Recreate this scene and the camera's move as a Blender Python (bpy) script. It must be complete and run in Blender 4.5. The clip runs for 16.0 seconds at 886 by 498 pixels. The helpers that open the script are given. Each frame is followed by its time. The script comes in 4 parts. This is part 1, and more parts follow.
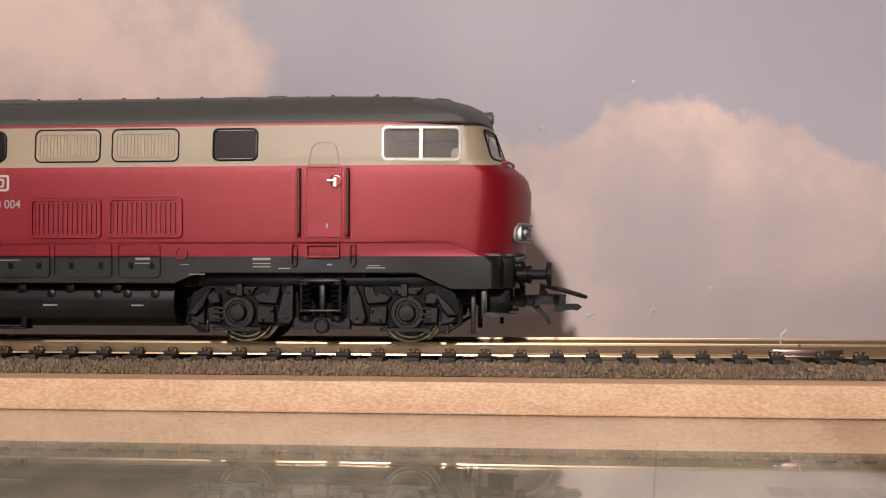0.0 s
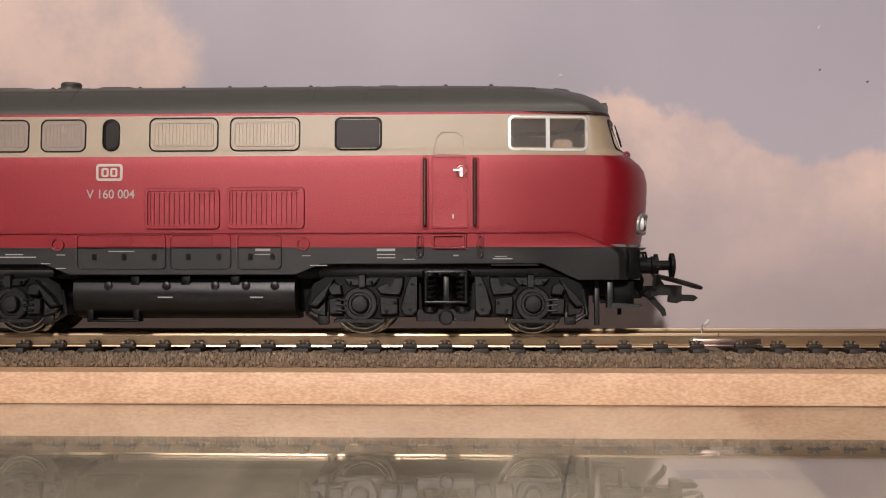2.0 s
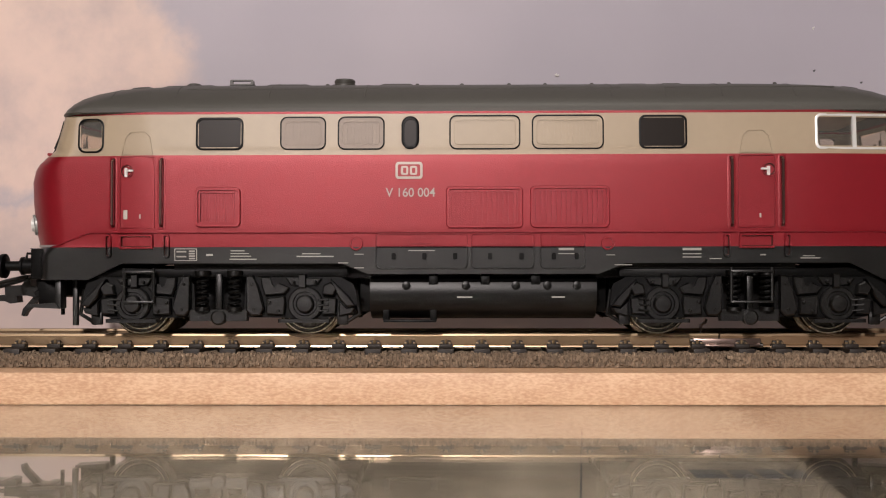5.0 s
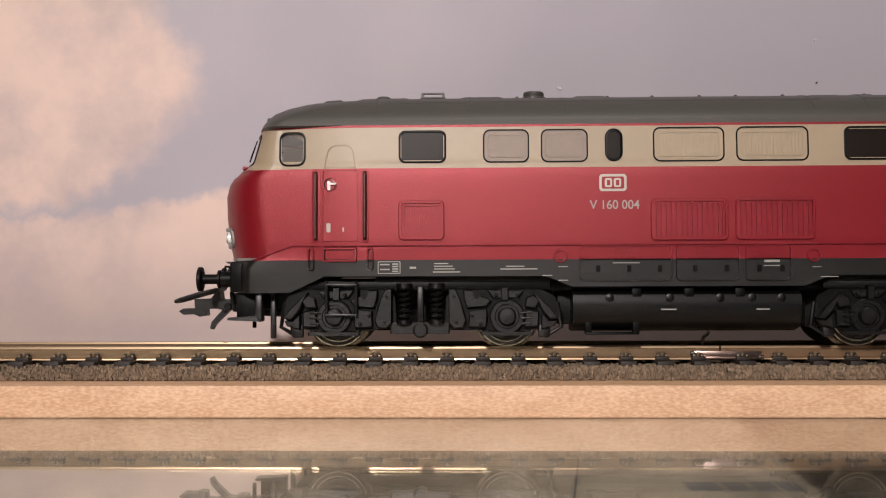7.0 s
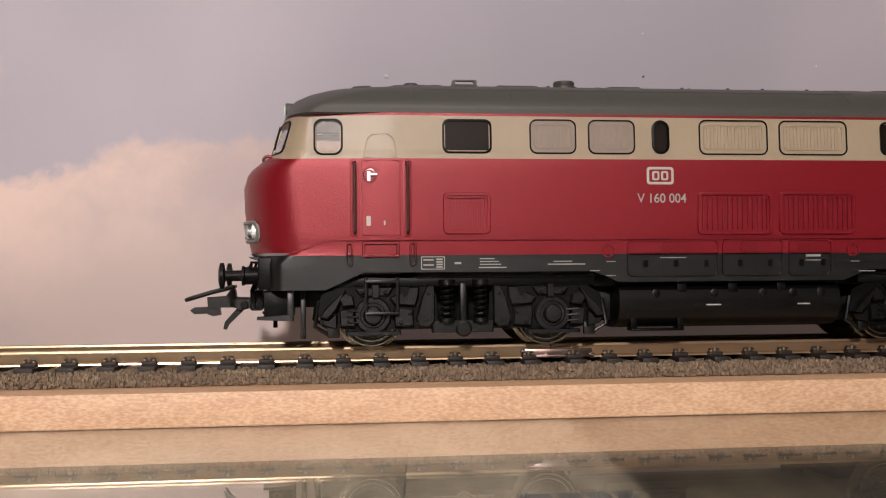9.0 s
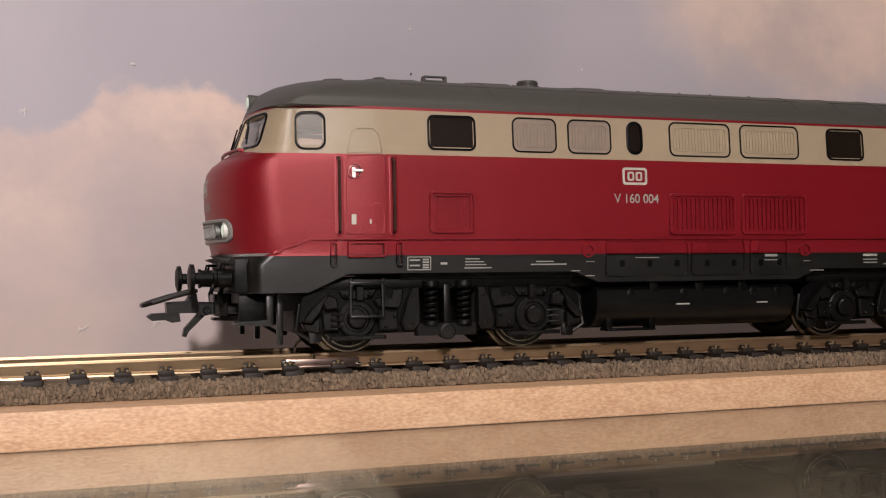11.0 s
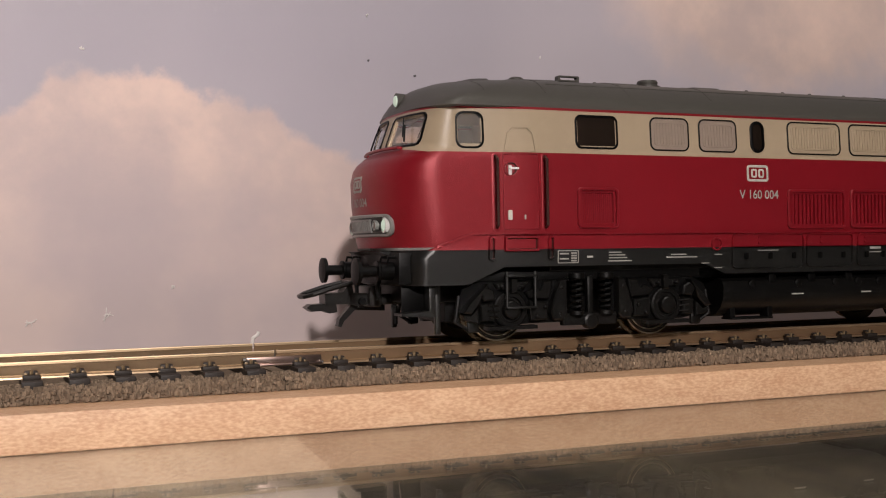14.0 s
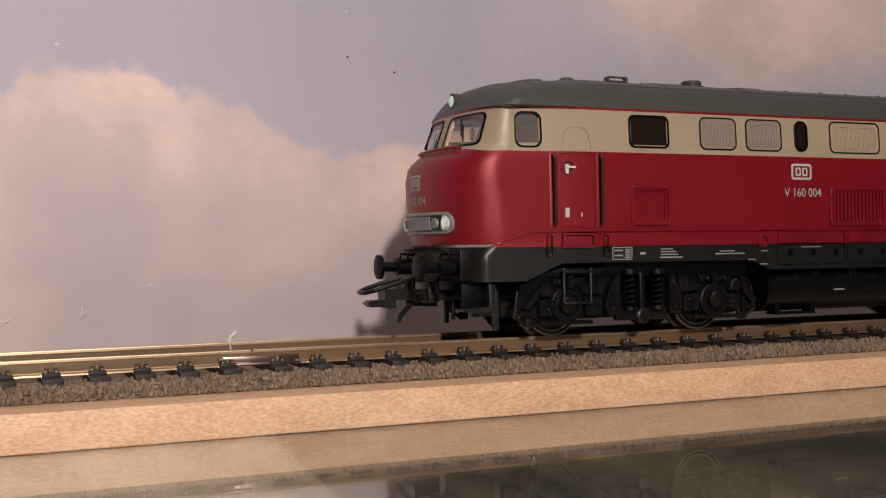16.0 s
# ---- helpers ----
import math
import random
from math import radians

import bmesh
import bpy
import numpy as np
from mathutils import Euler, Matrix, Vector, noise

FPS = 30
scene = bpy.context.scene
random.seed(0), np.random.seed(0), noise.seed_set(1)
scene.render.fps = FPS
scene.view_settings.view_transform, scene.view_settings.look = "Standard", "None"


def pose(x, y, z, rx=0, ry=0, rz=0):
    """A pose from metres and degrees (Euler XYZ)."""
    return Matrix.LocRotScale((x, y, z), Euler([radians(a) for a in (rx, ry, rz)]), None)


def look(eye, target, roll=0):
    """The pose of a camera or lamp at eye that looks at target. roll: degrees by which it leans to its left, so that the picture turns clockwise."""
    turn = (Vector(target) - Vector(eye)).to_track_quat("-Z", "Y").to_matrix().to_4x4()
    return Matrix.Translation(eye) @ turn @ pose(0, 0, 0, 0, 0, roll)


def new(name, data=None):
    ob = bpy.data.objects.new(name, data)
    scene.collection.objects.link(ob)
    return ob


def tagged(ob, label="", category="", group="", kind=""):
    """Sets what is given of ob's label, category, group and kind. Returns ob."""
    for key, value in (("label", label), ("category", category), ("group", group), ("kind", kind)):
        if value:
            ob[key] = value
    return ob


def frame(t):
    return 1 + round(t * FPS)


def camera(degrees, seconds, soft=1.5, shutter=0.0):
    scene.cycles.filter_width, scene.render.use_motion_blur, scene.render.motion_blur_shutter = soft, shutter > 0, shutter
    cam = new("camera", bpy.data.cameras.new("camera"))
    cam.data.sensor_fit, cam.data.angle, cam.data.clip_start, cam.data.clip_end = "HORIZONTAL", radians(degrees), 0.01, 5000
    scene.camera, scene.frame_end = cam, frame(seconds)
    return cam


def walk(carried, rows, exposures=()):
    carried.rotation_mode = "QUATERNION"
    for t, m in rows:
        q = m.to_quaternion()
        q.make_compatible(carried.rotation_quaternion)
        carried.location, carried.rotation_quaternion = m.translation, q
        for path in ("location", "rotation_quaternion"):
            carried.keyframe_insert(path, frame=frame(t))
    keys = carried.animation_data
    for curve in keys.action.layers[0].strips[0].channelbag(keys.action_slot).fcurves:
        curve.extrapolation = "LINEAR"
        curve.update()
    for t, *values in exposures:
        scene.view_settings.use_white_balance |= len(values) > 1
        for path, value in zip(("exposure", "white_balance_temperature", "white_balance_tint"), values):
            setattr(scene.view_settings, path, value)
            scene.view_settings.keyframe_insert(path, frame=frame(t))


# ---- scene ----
MM = 0.001
RAIL = 11.83          # rail head above the glass, mm

# ---- camera and its walk ----
cam = camera(43.47, 16.0, soft=1.1)


def eye(x, y, z, turn, tilt, lean):
    """A camera pose from millimetres and degrees: turn to the right, tilt up, lean."""
    return (Matrix.Translation((x * MM, y * MM, z * MM)) @ pose(0, 0, 0, 0, 0, -turn) @ pose(0, 0, 0, 90 + tilt, 0, 0)
            @ pose(0, 0, 0, 0, 0, lean))


CAMERA_ROWS = [
    (0, 57.61, -221.68, 26.42, -5.207, 0.891, 0.007),
    (0.5, 60.38, -221.86, 25.52, -3.567, 1.043, -0.135),
    (1, 61.84, -222.07, 25.08, -2.235, 1.104, -0.148),
    (1.5, 60.43, -221.93, 25.02, -1.903, 0.856, -0.074),
    (2, 61.17, -222.15, 25.21, -2.297, 0.759, -0.080),
    (2.5, 60.75, -222.00, 24.99, -2.194, 0.802, -0.098),
    (3, 60.01, -222.09, 24.79, -2.015, 0.821, -0.095),
    (3.5, 57.40, -222.14, 24.93, -1.324, 0.791, -0.139),
    (4, 58.46, -221.82, 24.47, -1.608, 0.932, -0.075),
    (4.5, 56.47, -221.64, 24.47, -1.103, 0.953, -0.129),
    (5, 56.63, -221.49, 25.04, -1.114, 0.792, -0.076),
    (7.5, 59.83, -222.27, 25.27, -1.813, 1.495, -0.242),
    (8, 60.54, -219.94, 25.82, -0.329, 1.322, -0.268),
    (8.5, 59.73, -214.73, 25.77, 3.917, 0.925, -0.303),
    (9, 59.83, -211.02, 26.22, 7.119, 0.911, -0.399),
    (9.5, 62.07, -206.98, 25.02, 9.995, 1.357, -0.514),
    (10, 63.72, -202.00, 23.54, 14.026, 1.850, -0.757),
    (12.5, 61.65, -193.08, 26.80, 21.801, 0.660, -0.674),
    (13, 60.61, -192.16, 27.56, 22.316, 0.389, -0.780),
    (13.5, 60.67, -192.25, 27.70, 22.207, 0.315, -0.798),
    (14, 60.60, -191.63, 27.91, 22.303, 0.180, -0.714),
    (14.5, 60.73, -192.26, 27.91, 22.197, 0.112, -0.696),
    (15, 60.46, -191.80, 27.44, 22.330, 0.208, -0.750),
    (15.5, 60.16, -191.52, 27.49, 22.491, 0.138, -0.786),
    (16, 61.92, -190.52, 28.06, 23.155, 0.017, -0.780),
]
EXPOSURES = [(0.0, 0.0), (16.0, 0.0)]
walk(cam, [(t, eye(*r)) for t, *r in CAMERA_ROWS], EXPOSURES)

# ---- world and light ----
world = bpy.data.worlds.new("dim_room_world")
scene.world = world
world.use_nodes = True
world.node_tree.nodes["Background"].inputs[0].default_value = (1.0, 0.92, 0.86, 1)
world.node_tree.nodes["Background"].inputs[1].default_value = 0.02
scene.view_settings.exposure = 0.0


def lamp_light():
    data = bpy.data.lights.new("lamp_light", "AREA")
    data.shape, data.size, data.energy, data.color = "DISK", 0.06, LAMP_POWER, (1.0, 0.90, 0.87)
    ob = new("lamp_light", data)
    data.spread = radians(LAMP_SPREAD)
    ob.matrix_world = look((-0.095, -0.98, 0.42), (0.055, 0.0, 0.03))
    tagged(ob, kind="structure")
    # soft fill from overhead, added to lift the shade; no visible source
    data = bpy.data.lights.new("overhead_fill_light", "AREA")
    data.shape, data.size, data.energy, data.color = "DISK", 0.5, FILL_POWER, (1.0, 0.92, 0.84)
    ob = new("overhead_fill_light", data)
    ob.matrix_world = look((0.15, -0.55, 1.60), (0.1, -0.1, 0.0))
    tagged(ob, kind="structure")


LAMP_POWER = 1.23
LAMP_SPREAD = 66.0
FILL_POWER = 8.0
lamp_light()


# ---- materials ----
def material(name, colour, rough=0.5, metal=0.0, second=None, scale=900.0, amount=0.5, spread=0.3, bump=0.0, bump_scale=4000.0,
             stretch=(1, 1, 1), spec=0.5, coat=0.0, emit=None, island=0.0, coarse=1.0, tint=None, ior=1.5):
    """A principled material with grain at two scales; scales are per metre."""
    m = bpy.data.materials.new(name)
    m.use_nodes = True
    nt = m.node_tree
    b = nt.nodes["Principled BSDF"]
    b.inputs["Roughness"].default_value, b.inputs["Metallic"].default_value = rough, metal
    b.inputs["Specular IOR Level"].default_value, b.inputs["Coat Weight"].default_value = spec, coat
    b.inputs["IOR"].default_value = ior
    if tint:
        b.inputs["Specular Tint"].default_value = (*tint, 1)
    if emit:
        b.inputs["Emission Color"].default_value, b.inputs["Emission Strength"].default_value = (*emit[:3], 1), emit[3]
    co = nt.nodes.new("ShaderNodeTexCoord")
    mp = nt.nodes.new("ShaderNodeMapping")
    mp.inputs["Scale"].default_value = stretch
    nt.links.new(co.outputs["Object"], mp.inputs["Vector"])
    second = second or tuple(c * 0.82 for c in colour)
    big, fine = nt.nodes.new("ShaderNodeTexNoise"), nt.nodes.new("ShaderNodeTexNoise")
    big.inputs["Scale"].default_value, fine.inputs["Scale"].default_value = scale * 0.13, scale
    big.inputs["Detail"].default_value = fine.inputs["Detail"].default_value = 4
    add = nt.nodes.new("ShaderNodeMath")
    add.operation = "ADD"
    for n, k in ((big, 0), (fine, 1)):
        nt.links.new(mp.outputs[0], n.inputs["Vector"])
        if k == 0 and coarse != 1.0:
            weigh = nt.nodes.new("ShaderNodeMath")
            weigh.operation = "MULTIPLY_ADD"
            weigh.inputs[1].default_value, weigh.inputs[2].default_value = coarse, 0.5 * (1 - coarse)
            nt.links.new(n.outputs["Fac"], weigh.inputs[0])
            nt.links.new(weigh.outputs[0], add.inputs[0])
        else:
            nt.links.new(n.outputs["Fac"], add.inputs[k])
    ramp = nt.nodes.new("ShaderNodeMapRange")
    ramp.inputs["From Min"].default_value, ramp.inputs["From Max"].default_value = 1 - spread, 1 + spread
    ramp.inputs["To Max"].default_value = amount
    nt.links.new(add.outputs[0], ramp.inputs["Value"])
    mix = nt.nodes.new("ShaderNodeMix")
    mix.data_type = "RGBA"
    mix.inputs[6].default_value, mix.inputs[7].default_value = (*colour, 1), (*second, 1)
    nt.links.new(ramp.outputs[0], mix.inputs[0])
    out = mix.outputs[2]
    if island:
        geo, hsv, mr = nt.nodes.new("ShaderNodeNewGeometry"), nt.nodes.new("ShaderNodeHueSaturation"), nt.nodes.new("ShaderNodeMapRange")
        mr.inputs["To Min"].default_value, mr.inputs["To Max"].default_value = 1 - island, 1 + island
        nt.links.new(geo.outputs["Random Per Island"], mr.inputs["Value"])
        nt.links.new(mr.outputs[0], hsv.inputs["Value"])
        nt.links.new(out, hsv.inputs["Color"])
        out = hsv.outputs[0]
    nt.links.new(out, b.inputs["Base Color"])
    if bump:
        n, bp = nt.nodes.new("ShaderNodeTexNoise"), nt.nodes.new("ShaderNodeBump")
        n.inputs["Scale"].default_value, n.inputs["Detail"].default_value = bump_scale, 3
        bp.inputs["Strength"].default_value, bp.inputs["Distance"].default_value = bump, 0.0002
        nt.links.new(mp.outputs[0], n.inputs["Vector"])
        nt.links.new(n.outputs["Fac"], bp.inputs["Height"])
        nt.links.new(bp.outputs[0], b.inputs["Normal"])
    return m


def clear_glass(name, rough=0.0, tint=(1, 1, 1), ior=1.45, haze=0.0, coat=0.0):
    m = bpy.data.materials.new(name)
    m.use_nodes = True
    b = m.node_tree.nodes["Principled BSDF"]
    b.inputs["Base Color"].default_value = (*tint, 1)
    b.inputs["Transmission Weight"].default_value, b.inputs["Roughness"].default_value = 1.0 - haze, rough
    b.inputs["IOR"].default_value = ior
    b.inputs["Coat Weight"].default_value, b.inputs["Coat Roughness"].default_value = coat, 0.36
    return m


RED = material("red_paint", (0.160, 0.0040, 0.0088), 0.36, second=(0.133, 0.0033, 0.0075), scale=700, bump=0.24, bump_scale=7000, spec=0.85, tint=(1.0, 0.34, 0.36), ior=1.57)
CREAM = material("cream_paint", (0.315, 0.246, 0.164), 0.42, second=(0.285, 0.222, 0.148), scale=700, bump=0.1, bump_scale=6500)
ROOF = material("grey_roof_paint", (0.058, 0.054, 0.046), 0.46, second=(0.046, 0.043, 0.037), scale=900, bump=0.15, bump_scale=4500)
SKIRT = material("dark_grey_paint", (0.0056, 0.0055, 0.0048), 0.37, second=(0.0042, 0.0041, 0.0037), scale=900, bump=0.12, bump_scale=6500, spec=0.54)
BLACK = material("black_plastic", (0.0018, 0.0018, 0.0018), 0.42, second=(0.003, 0.0028, 0.0026), scale=900, bump=0.15, spec=0.13)
BOGIE = material("bogie_plastic", (0.0012, 0.0011, 0.001), 0.37, second=(0.0034, 0.0029, 0.0024), scale=400, amount=1.0, spread=0.2, bump=0.25, bump_scale=3000, spec=0.34)
TANK = material("tank_plastic", (0.0022, 0.0021, 0.002), 0.36, second=(0.004, 0.0036, 0.0032), scale=500, bump=0.1, bump_scale=3000, spec=0.26)
STEEL = material("bright_steel", (0.60, 0.58, 0.55), 0.25, 1.0, scale=900)
RAILM = material("bright_rail_head", (0.50, 0.37, 0.23), 0.29, 0.72, second=(0.38, 0.27, 0.165), scale=260, amount=0.8, stretch=(0.15, 1, 1))
# webs duller than polished heads; shade below the head is in the colour
WEBM = material("shaded_brass_web", (0.39, 0.275, 0.17), 0.23, 0.6, second=(0.25, 0.17, 0.10), scale=260, amount=0.8, stretch=(0.15, 1, 1))
WEBD = material("shaded_tarnished_web", (0.30, 0.195, 0.11), 0.34, 0.5, second=(0.18, 0.105, 0.058), scale=260, amount=0.8, stretch=(0.15, 1, 1))
RAILD = material("tarnished_rail_head", (0.52, 0.38, 0.24), 0.3, 0.7, second=(0.34, 0.22, 0.13), scale=260, amount=0.9, stretch=(0.15, 1, 1))
TIE = material("sleeper_plastic", (0.019, 0.0145, 0.012), 0.5, second=(0.034, 0.026, 0.021), scale=1200, bump=0.3, spec=0.25)
# golden highlights of the clips painted in, broken by dark brown
CLIPM = material("glint_toned_clip", (0.36, 0.25, 0.13), 0.35, 0.4, second=(0.05, 0.036, 0.025), scale=1500, amount=1.0, spread=0.2)
CORK = material("cork_ballast", (0.235, 0.172, 0.115), 0.9, second=(0.13, 0.092, 0.062), scale=1400, amount=0.9, bump=0.4, bump_scale=2600, island=0.3)
WOOD = material("beech_wood", (0.62, 0.405, 0.25), 0.5, second=(0.42, 0.225, 0.12), scale=2800, amount=0.8, spread=0.17, bump=0.4, bump_scale=2600, stretch=(0.4, 1, 1), coarse=0.4)
WHITE = material("white_lettering", (0.42, 0.40, 0.345), 0.5)
FAINT = material("faint_lettering", (0.285, 0.275, 0.245), 0.5)
TAUPE = material("taupe_blind", (0.23, 0.178, 0.138), 0.5, scale=700, bump=0.1)
# handrail colour, also used for thin rings that paint in recess shade
GRIP = material("dark_red_rail_and_shade", (0.17, 0.085, 0.075), 0.22, 0.75)
TYRE = material("worn_tyre_steel", (0.27, 0.215, 0.15), 0.27, 1.0, second=(0.15, 0.115, 0.08), scale=900)
SILVER = material("silver_paint", (0.25, 0.25, 0.235), 0.38, 0.4)
CHROME = material("chrome_trim", (0.70, 0.69, 0.66), 0.35, 0.35)
SIGNAL = material("glowing_lamp_lens", (0.45, 0.5, 0.44), 0.2, emit=(0.75, 1.0, 0.78, 0.3))
LENS = material("lamp_lens", (0.16, 0.13, 0.11), 0.12, spec=0.8)
INNER = material("dark_interior", (0.007, 0.006, 0.005), 0.7, spec=0.1)
CABIN = material("cab_interior", (0.46, 0.37, 0.29), 0.7)
PANE = clear_glass("window_pane", 0.02, (0.86, 0.79, 0.70), haze=0.025, coat=0.5)
SMOKE = material("smoky_window", (0.011, 0.0066, 0.0042), 0.40, second=(0.008, 0.005, 0.0033), scale=400, spec=0.16)
BLACKENED = material("blackened_coupler_metal", (0.016, 0.015, 0.014), 0.34, 0.4, second=(0.008, 0.0075, 0.007), scale=900, amount=0.8, bump=0.15, bump_scale=3000)
GLASS = clear_glass("table_glass", 0.0, (0.97, 0.99, 0.97), 1.52)
TABLE = material("dark_table_wood", (0.085, 0.066, 0.040), 0.55, second=(0.022, 0.017, 0.011), scale=500, amount=1.0, spread=0.2, stretch=(0.5, 0.12, 1))
SHEET = material("grey_brown_card", (0.30, 0.245, 0.185), 0.7, second=(0.15, 0.12, 0.086), scale=220, amount=1.0, spread=0.25, stretch=(1, 0.15, 1))
PRINT = material("blurred_print", (0.09, 0.085, 0.085), 0.7)
WALLP = material("room_wall_paint", (0.30, 0.27, 0.25), 0.8, scale=30, bump=0.05, bump_scale=200)
FLOORM = material("room_floor_wood", (0.25, 0.16, 0.09), 0.5, scale=20, stretch=(0.2, 1, 1))
JOINER = material("rail_joiner_metal", (0.42, 0.32, 0.28), 0.3, 1.0, second=(0.22, 0.13, 0.11), scale=800)
FLUFF = material("white_fleck", (0.66, 0.63, 0.60), 0.8)


def sky_print():
    """The printed sky: pale lilac with peach clouds, on the backdrop's own coordinates in metres."""
    m = bpy.data.materials.new("printed_sky")
    m.use_nodes = True
    nt = m.node_tree
    b = nt.nodes["Principled BSDF"]
    b.inputs["Roughness"].default_value = 0.55
    b.inputs["Specular IOR Level"].default_value = 0.25
    co = nt.nodes.new("ShaderNodeTexCoord")

    def noise_node(scale, detail, rough=0.55):
        n = nt.nodes.new("ShaderNodeTexNoise")
        n.inputs["Scale"].default_value, n.inputs["Detail"].default_value, n.inputs["Roughness"].default_value = scale, detail, rough
        nt.links.new(co.outputs["Object"], n.inputs["Vector"])
        return n

    def vmath(op, a, bb):
        n = nt.nodes.new("ShaderNodeVectorMath")
        n.operation = op
        for k, v in ((0, a), (1, bb)):
            if isinstance(v, tuple):
                n.inputs[k].default_value = v
            else:
                nt.links.new(v, n.inputs[k])
        return n.outputs["Value"] if op == "LENGTH" else n.outputs[0]

    wob = vmath("MULTIPLY", vmath("SUBTRACT", noise_node(60, 6).outputs["Color"], (0.5, 0.5, 0.5)), (0.014, 0, 0.014))
    wob2 = vmath("MULTIPLY", vmath("SUBTRACT", noise_node(190, 5).outputs["Color"], (0.5, 0.5, 0.5)), (0.007, 0, 0.007))
    place = vmath("ADD", vmath("ADD", co.outputs["Object"], wob), wob2)
    sep = nt.nodes.new("ShaderNodeSeparateXYZ")
    nt.links.new(place, sep.inputs[0])

    def ranged(value, a, bb, lo=0.0, hi=1.0, smooth=True):
        r = nt.nodes.new("ShaderNodeMapRange")
        r.interpolation_type = "SMOOTHSTEP" if smooth else "LINEAR"
        for k, v in (("From Min", a), ("From Max", bb), ("To Min", lo), ("To Max", hi)):
            r.inputs[k].default_value = v
        nt.links.new(value, r.inputs["Value"])
        return r.outputs[0]

    def combine(op, a, bb):
        n = nt.nodes.new("ShaderNodeMath")
        n.operation = op
        for k, v in ((0, a), (1, bb)):
            if isinstance(v, float):
                n.inputs[k].default_value = v
            else:
                nt.links.new(v, n.inputs[k])
        return n.outputs[0]

    def mix(fac, a, bb):
        n = nt.nodes.new("ShaderNodeMix")
        n.data_type = "RGBA"
        for k, v in ((0, fac), (6, a), (7, bb)):
            if isinstance(v, tuple):
                n.inputs[k].default_value = v
            else:
                nt.links.new(v, n.inputs[k])
        return n.outputs[2]

    # the long bank of cloud: its upper edge rises and falls along the card
    ramp = nt.nodes.new("ShaderNodeValToRGB")
    ramp.color_ramp.interpolation = "LINEAR"
    el = ramp.color_ramp.elements
    el.remove(el[-1])
    el[0].position = 0.0
    el[0].color = (0.40, 0.40, 0.40, 1)
    for k, (x, z) in enumerate(BANK):
        e = el.new((x + 60) / 400)
        e.color = (z / 100, z / 100, z / 100, 1)
    nt.links.new(ranged(sep.outputs["X"], -0.060, 0.340, smooth=False), ramp.inputs["Fac"])
    depth = combine("SUBTRACT", combine("MULTIPLY", ramp.outputs["Color"], 0.1), sep.outputs["Z"])
    total = ranged(depth, -0.0012, 0.0030)
    lit = ranged(depth, 0.034, 0.002)
    for x, z, rx, rz, edge in CLOUDS:
        d = vmath("LENGTH", vmath("MULTIPLY", vmath("SUBTRACT", place, (x * MM, 0, z * MM)), (1 / (rx * MM), 0, 1 / (rz * MM))), (0, 0, 0))
        total = combine("MAXIMUM", total, ranged(d, 1.0 + edge, 1.0 - edge))
        lit = combine("MAXIMUM", lit, ranged(d, 1.1, 0.75, 0.0, 0.9))
    # billows inside the clouds, brightest near their upper edges
    tone = ranged(noise_node(34, 6, 0.6).outputs["Fac"], 0.32, 0.66, 0.25, 1.0)
    shade = mix(ranged(noise_node(17, 5).outputs["Fac"], 0.38, 0.62), (0.43, 0.362, 0.362, 1), (0.53, 0.43, 0.40, 1))
    cloud = mix(combine("MULTIPLY", tone, lit), shade, (0.72, 0.55, 0.475, 1))
    sky = mix(ranged(noise_node(9, 3).outputs["Fac"], 0.35, 0.65), (0.385, 0.358, 0.40, 1), (0.45, 0.412, 0.45, 1))
    nt.links.new(mix(total, sky, cloud), b.inputs["Base Color"])
    return m


# upper edge of the cloud bank (x, z in mm), and single clouds: centre, radii, softness
BANK = [(-40, 42), (0, 46), (14, 55), (40, 57), (56, 58), (64, 60), (74, 66), (92, 68), (104, 63), (113, 62), (121, 56), (130, 52.5), (139, 49.5), (148, 52), (160, 54),
        (185, 52), (220, 57), (260, 54), (320, 60)]
CLOUDS = [(-64, 74, 51, 33, 0.09), (258, 95, 48, 23, 0.30)]
SKYPRINT = sky_print()


# ---- mesh helpers (millimetres in, metres out) ----
def part(name, bm, mat, parent=None, label="", smooth=30.0):
    for v in bm.verts:
        v.co *= MM
    bmesh.ops.recalc_face_normals(bm, faces=bm.faces)
    me = bpy.data.meshes.new(name)
    bm.to_mesh(me)
    bm.free()
    me.materials.append(mat)
    if smooth:
        me.shade_smooth()
        me.set_sharp_from_angle(angle=radians(smooth))
    ob = new(name, me)
    ob.parent = parent
    if label:
        ob["label"] = label
    return ob


def thing(name, label, category, group="", kind="", at=None):
    ob = new(name)
    ob.empty_display_size = 0.01
    if at:
        ob.matrix_world = at
    return tagged(ob, label, category, group, kind)


def box(bm, x0, x1, y0, y1, z0, z1, bevel=0.0):
    g = bmesh.ops.create_cube(bm, size=1.0)["verts"]
    for v in g:
        v.co = Vector(((x0 + x1) / 2 + v.co.x * (x1 - x0), (y0 + y1) / 2 + v.co.y * (y1 - y0), (z0 + z1) / 2 + v.co.z * (z1 - z0)))
    if bevel:
        es = list({e for v in g for e in v.link_edges})
        bmesh.ops.bevel(bm, geom=es, offset=bevel, segments=2, affect="EDGES", profile=0.5)
    return bm


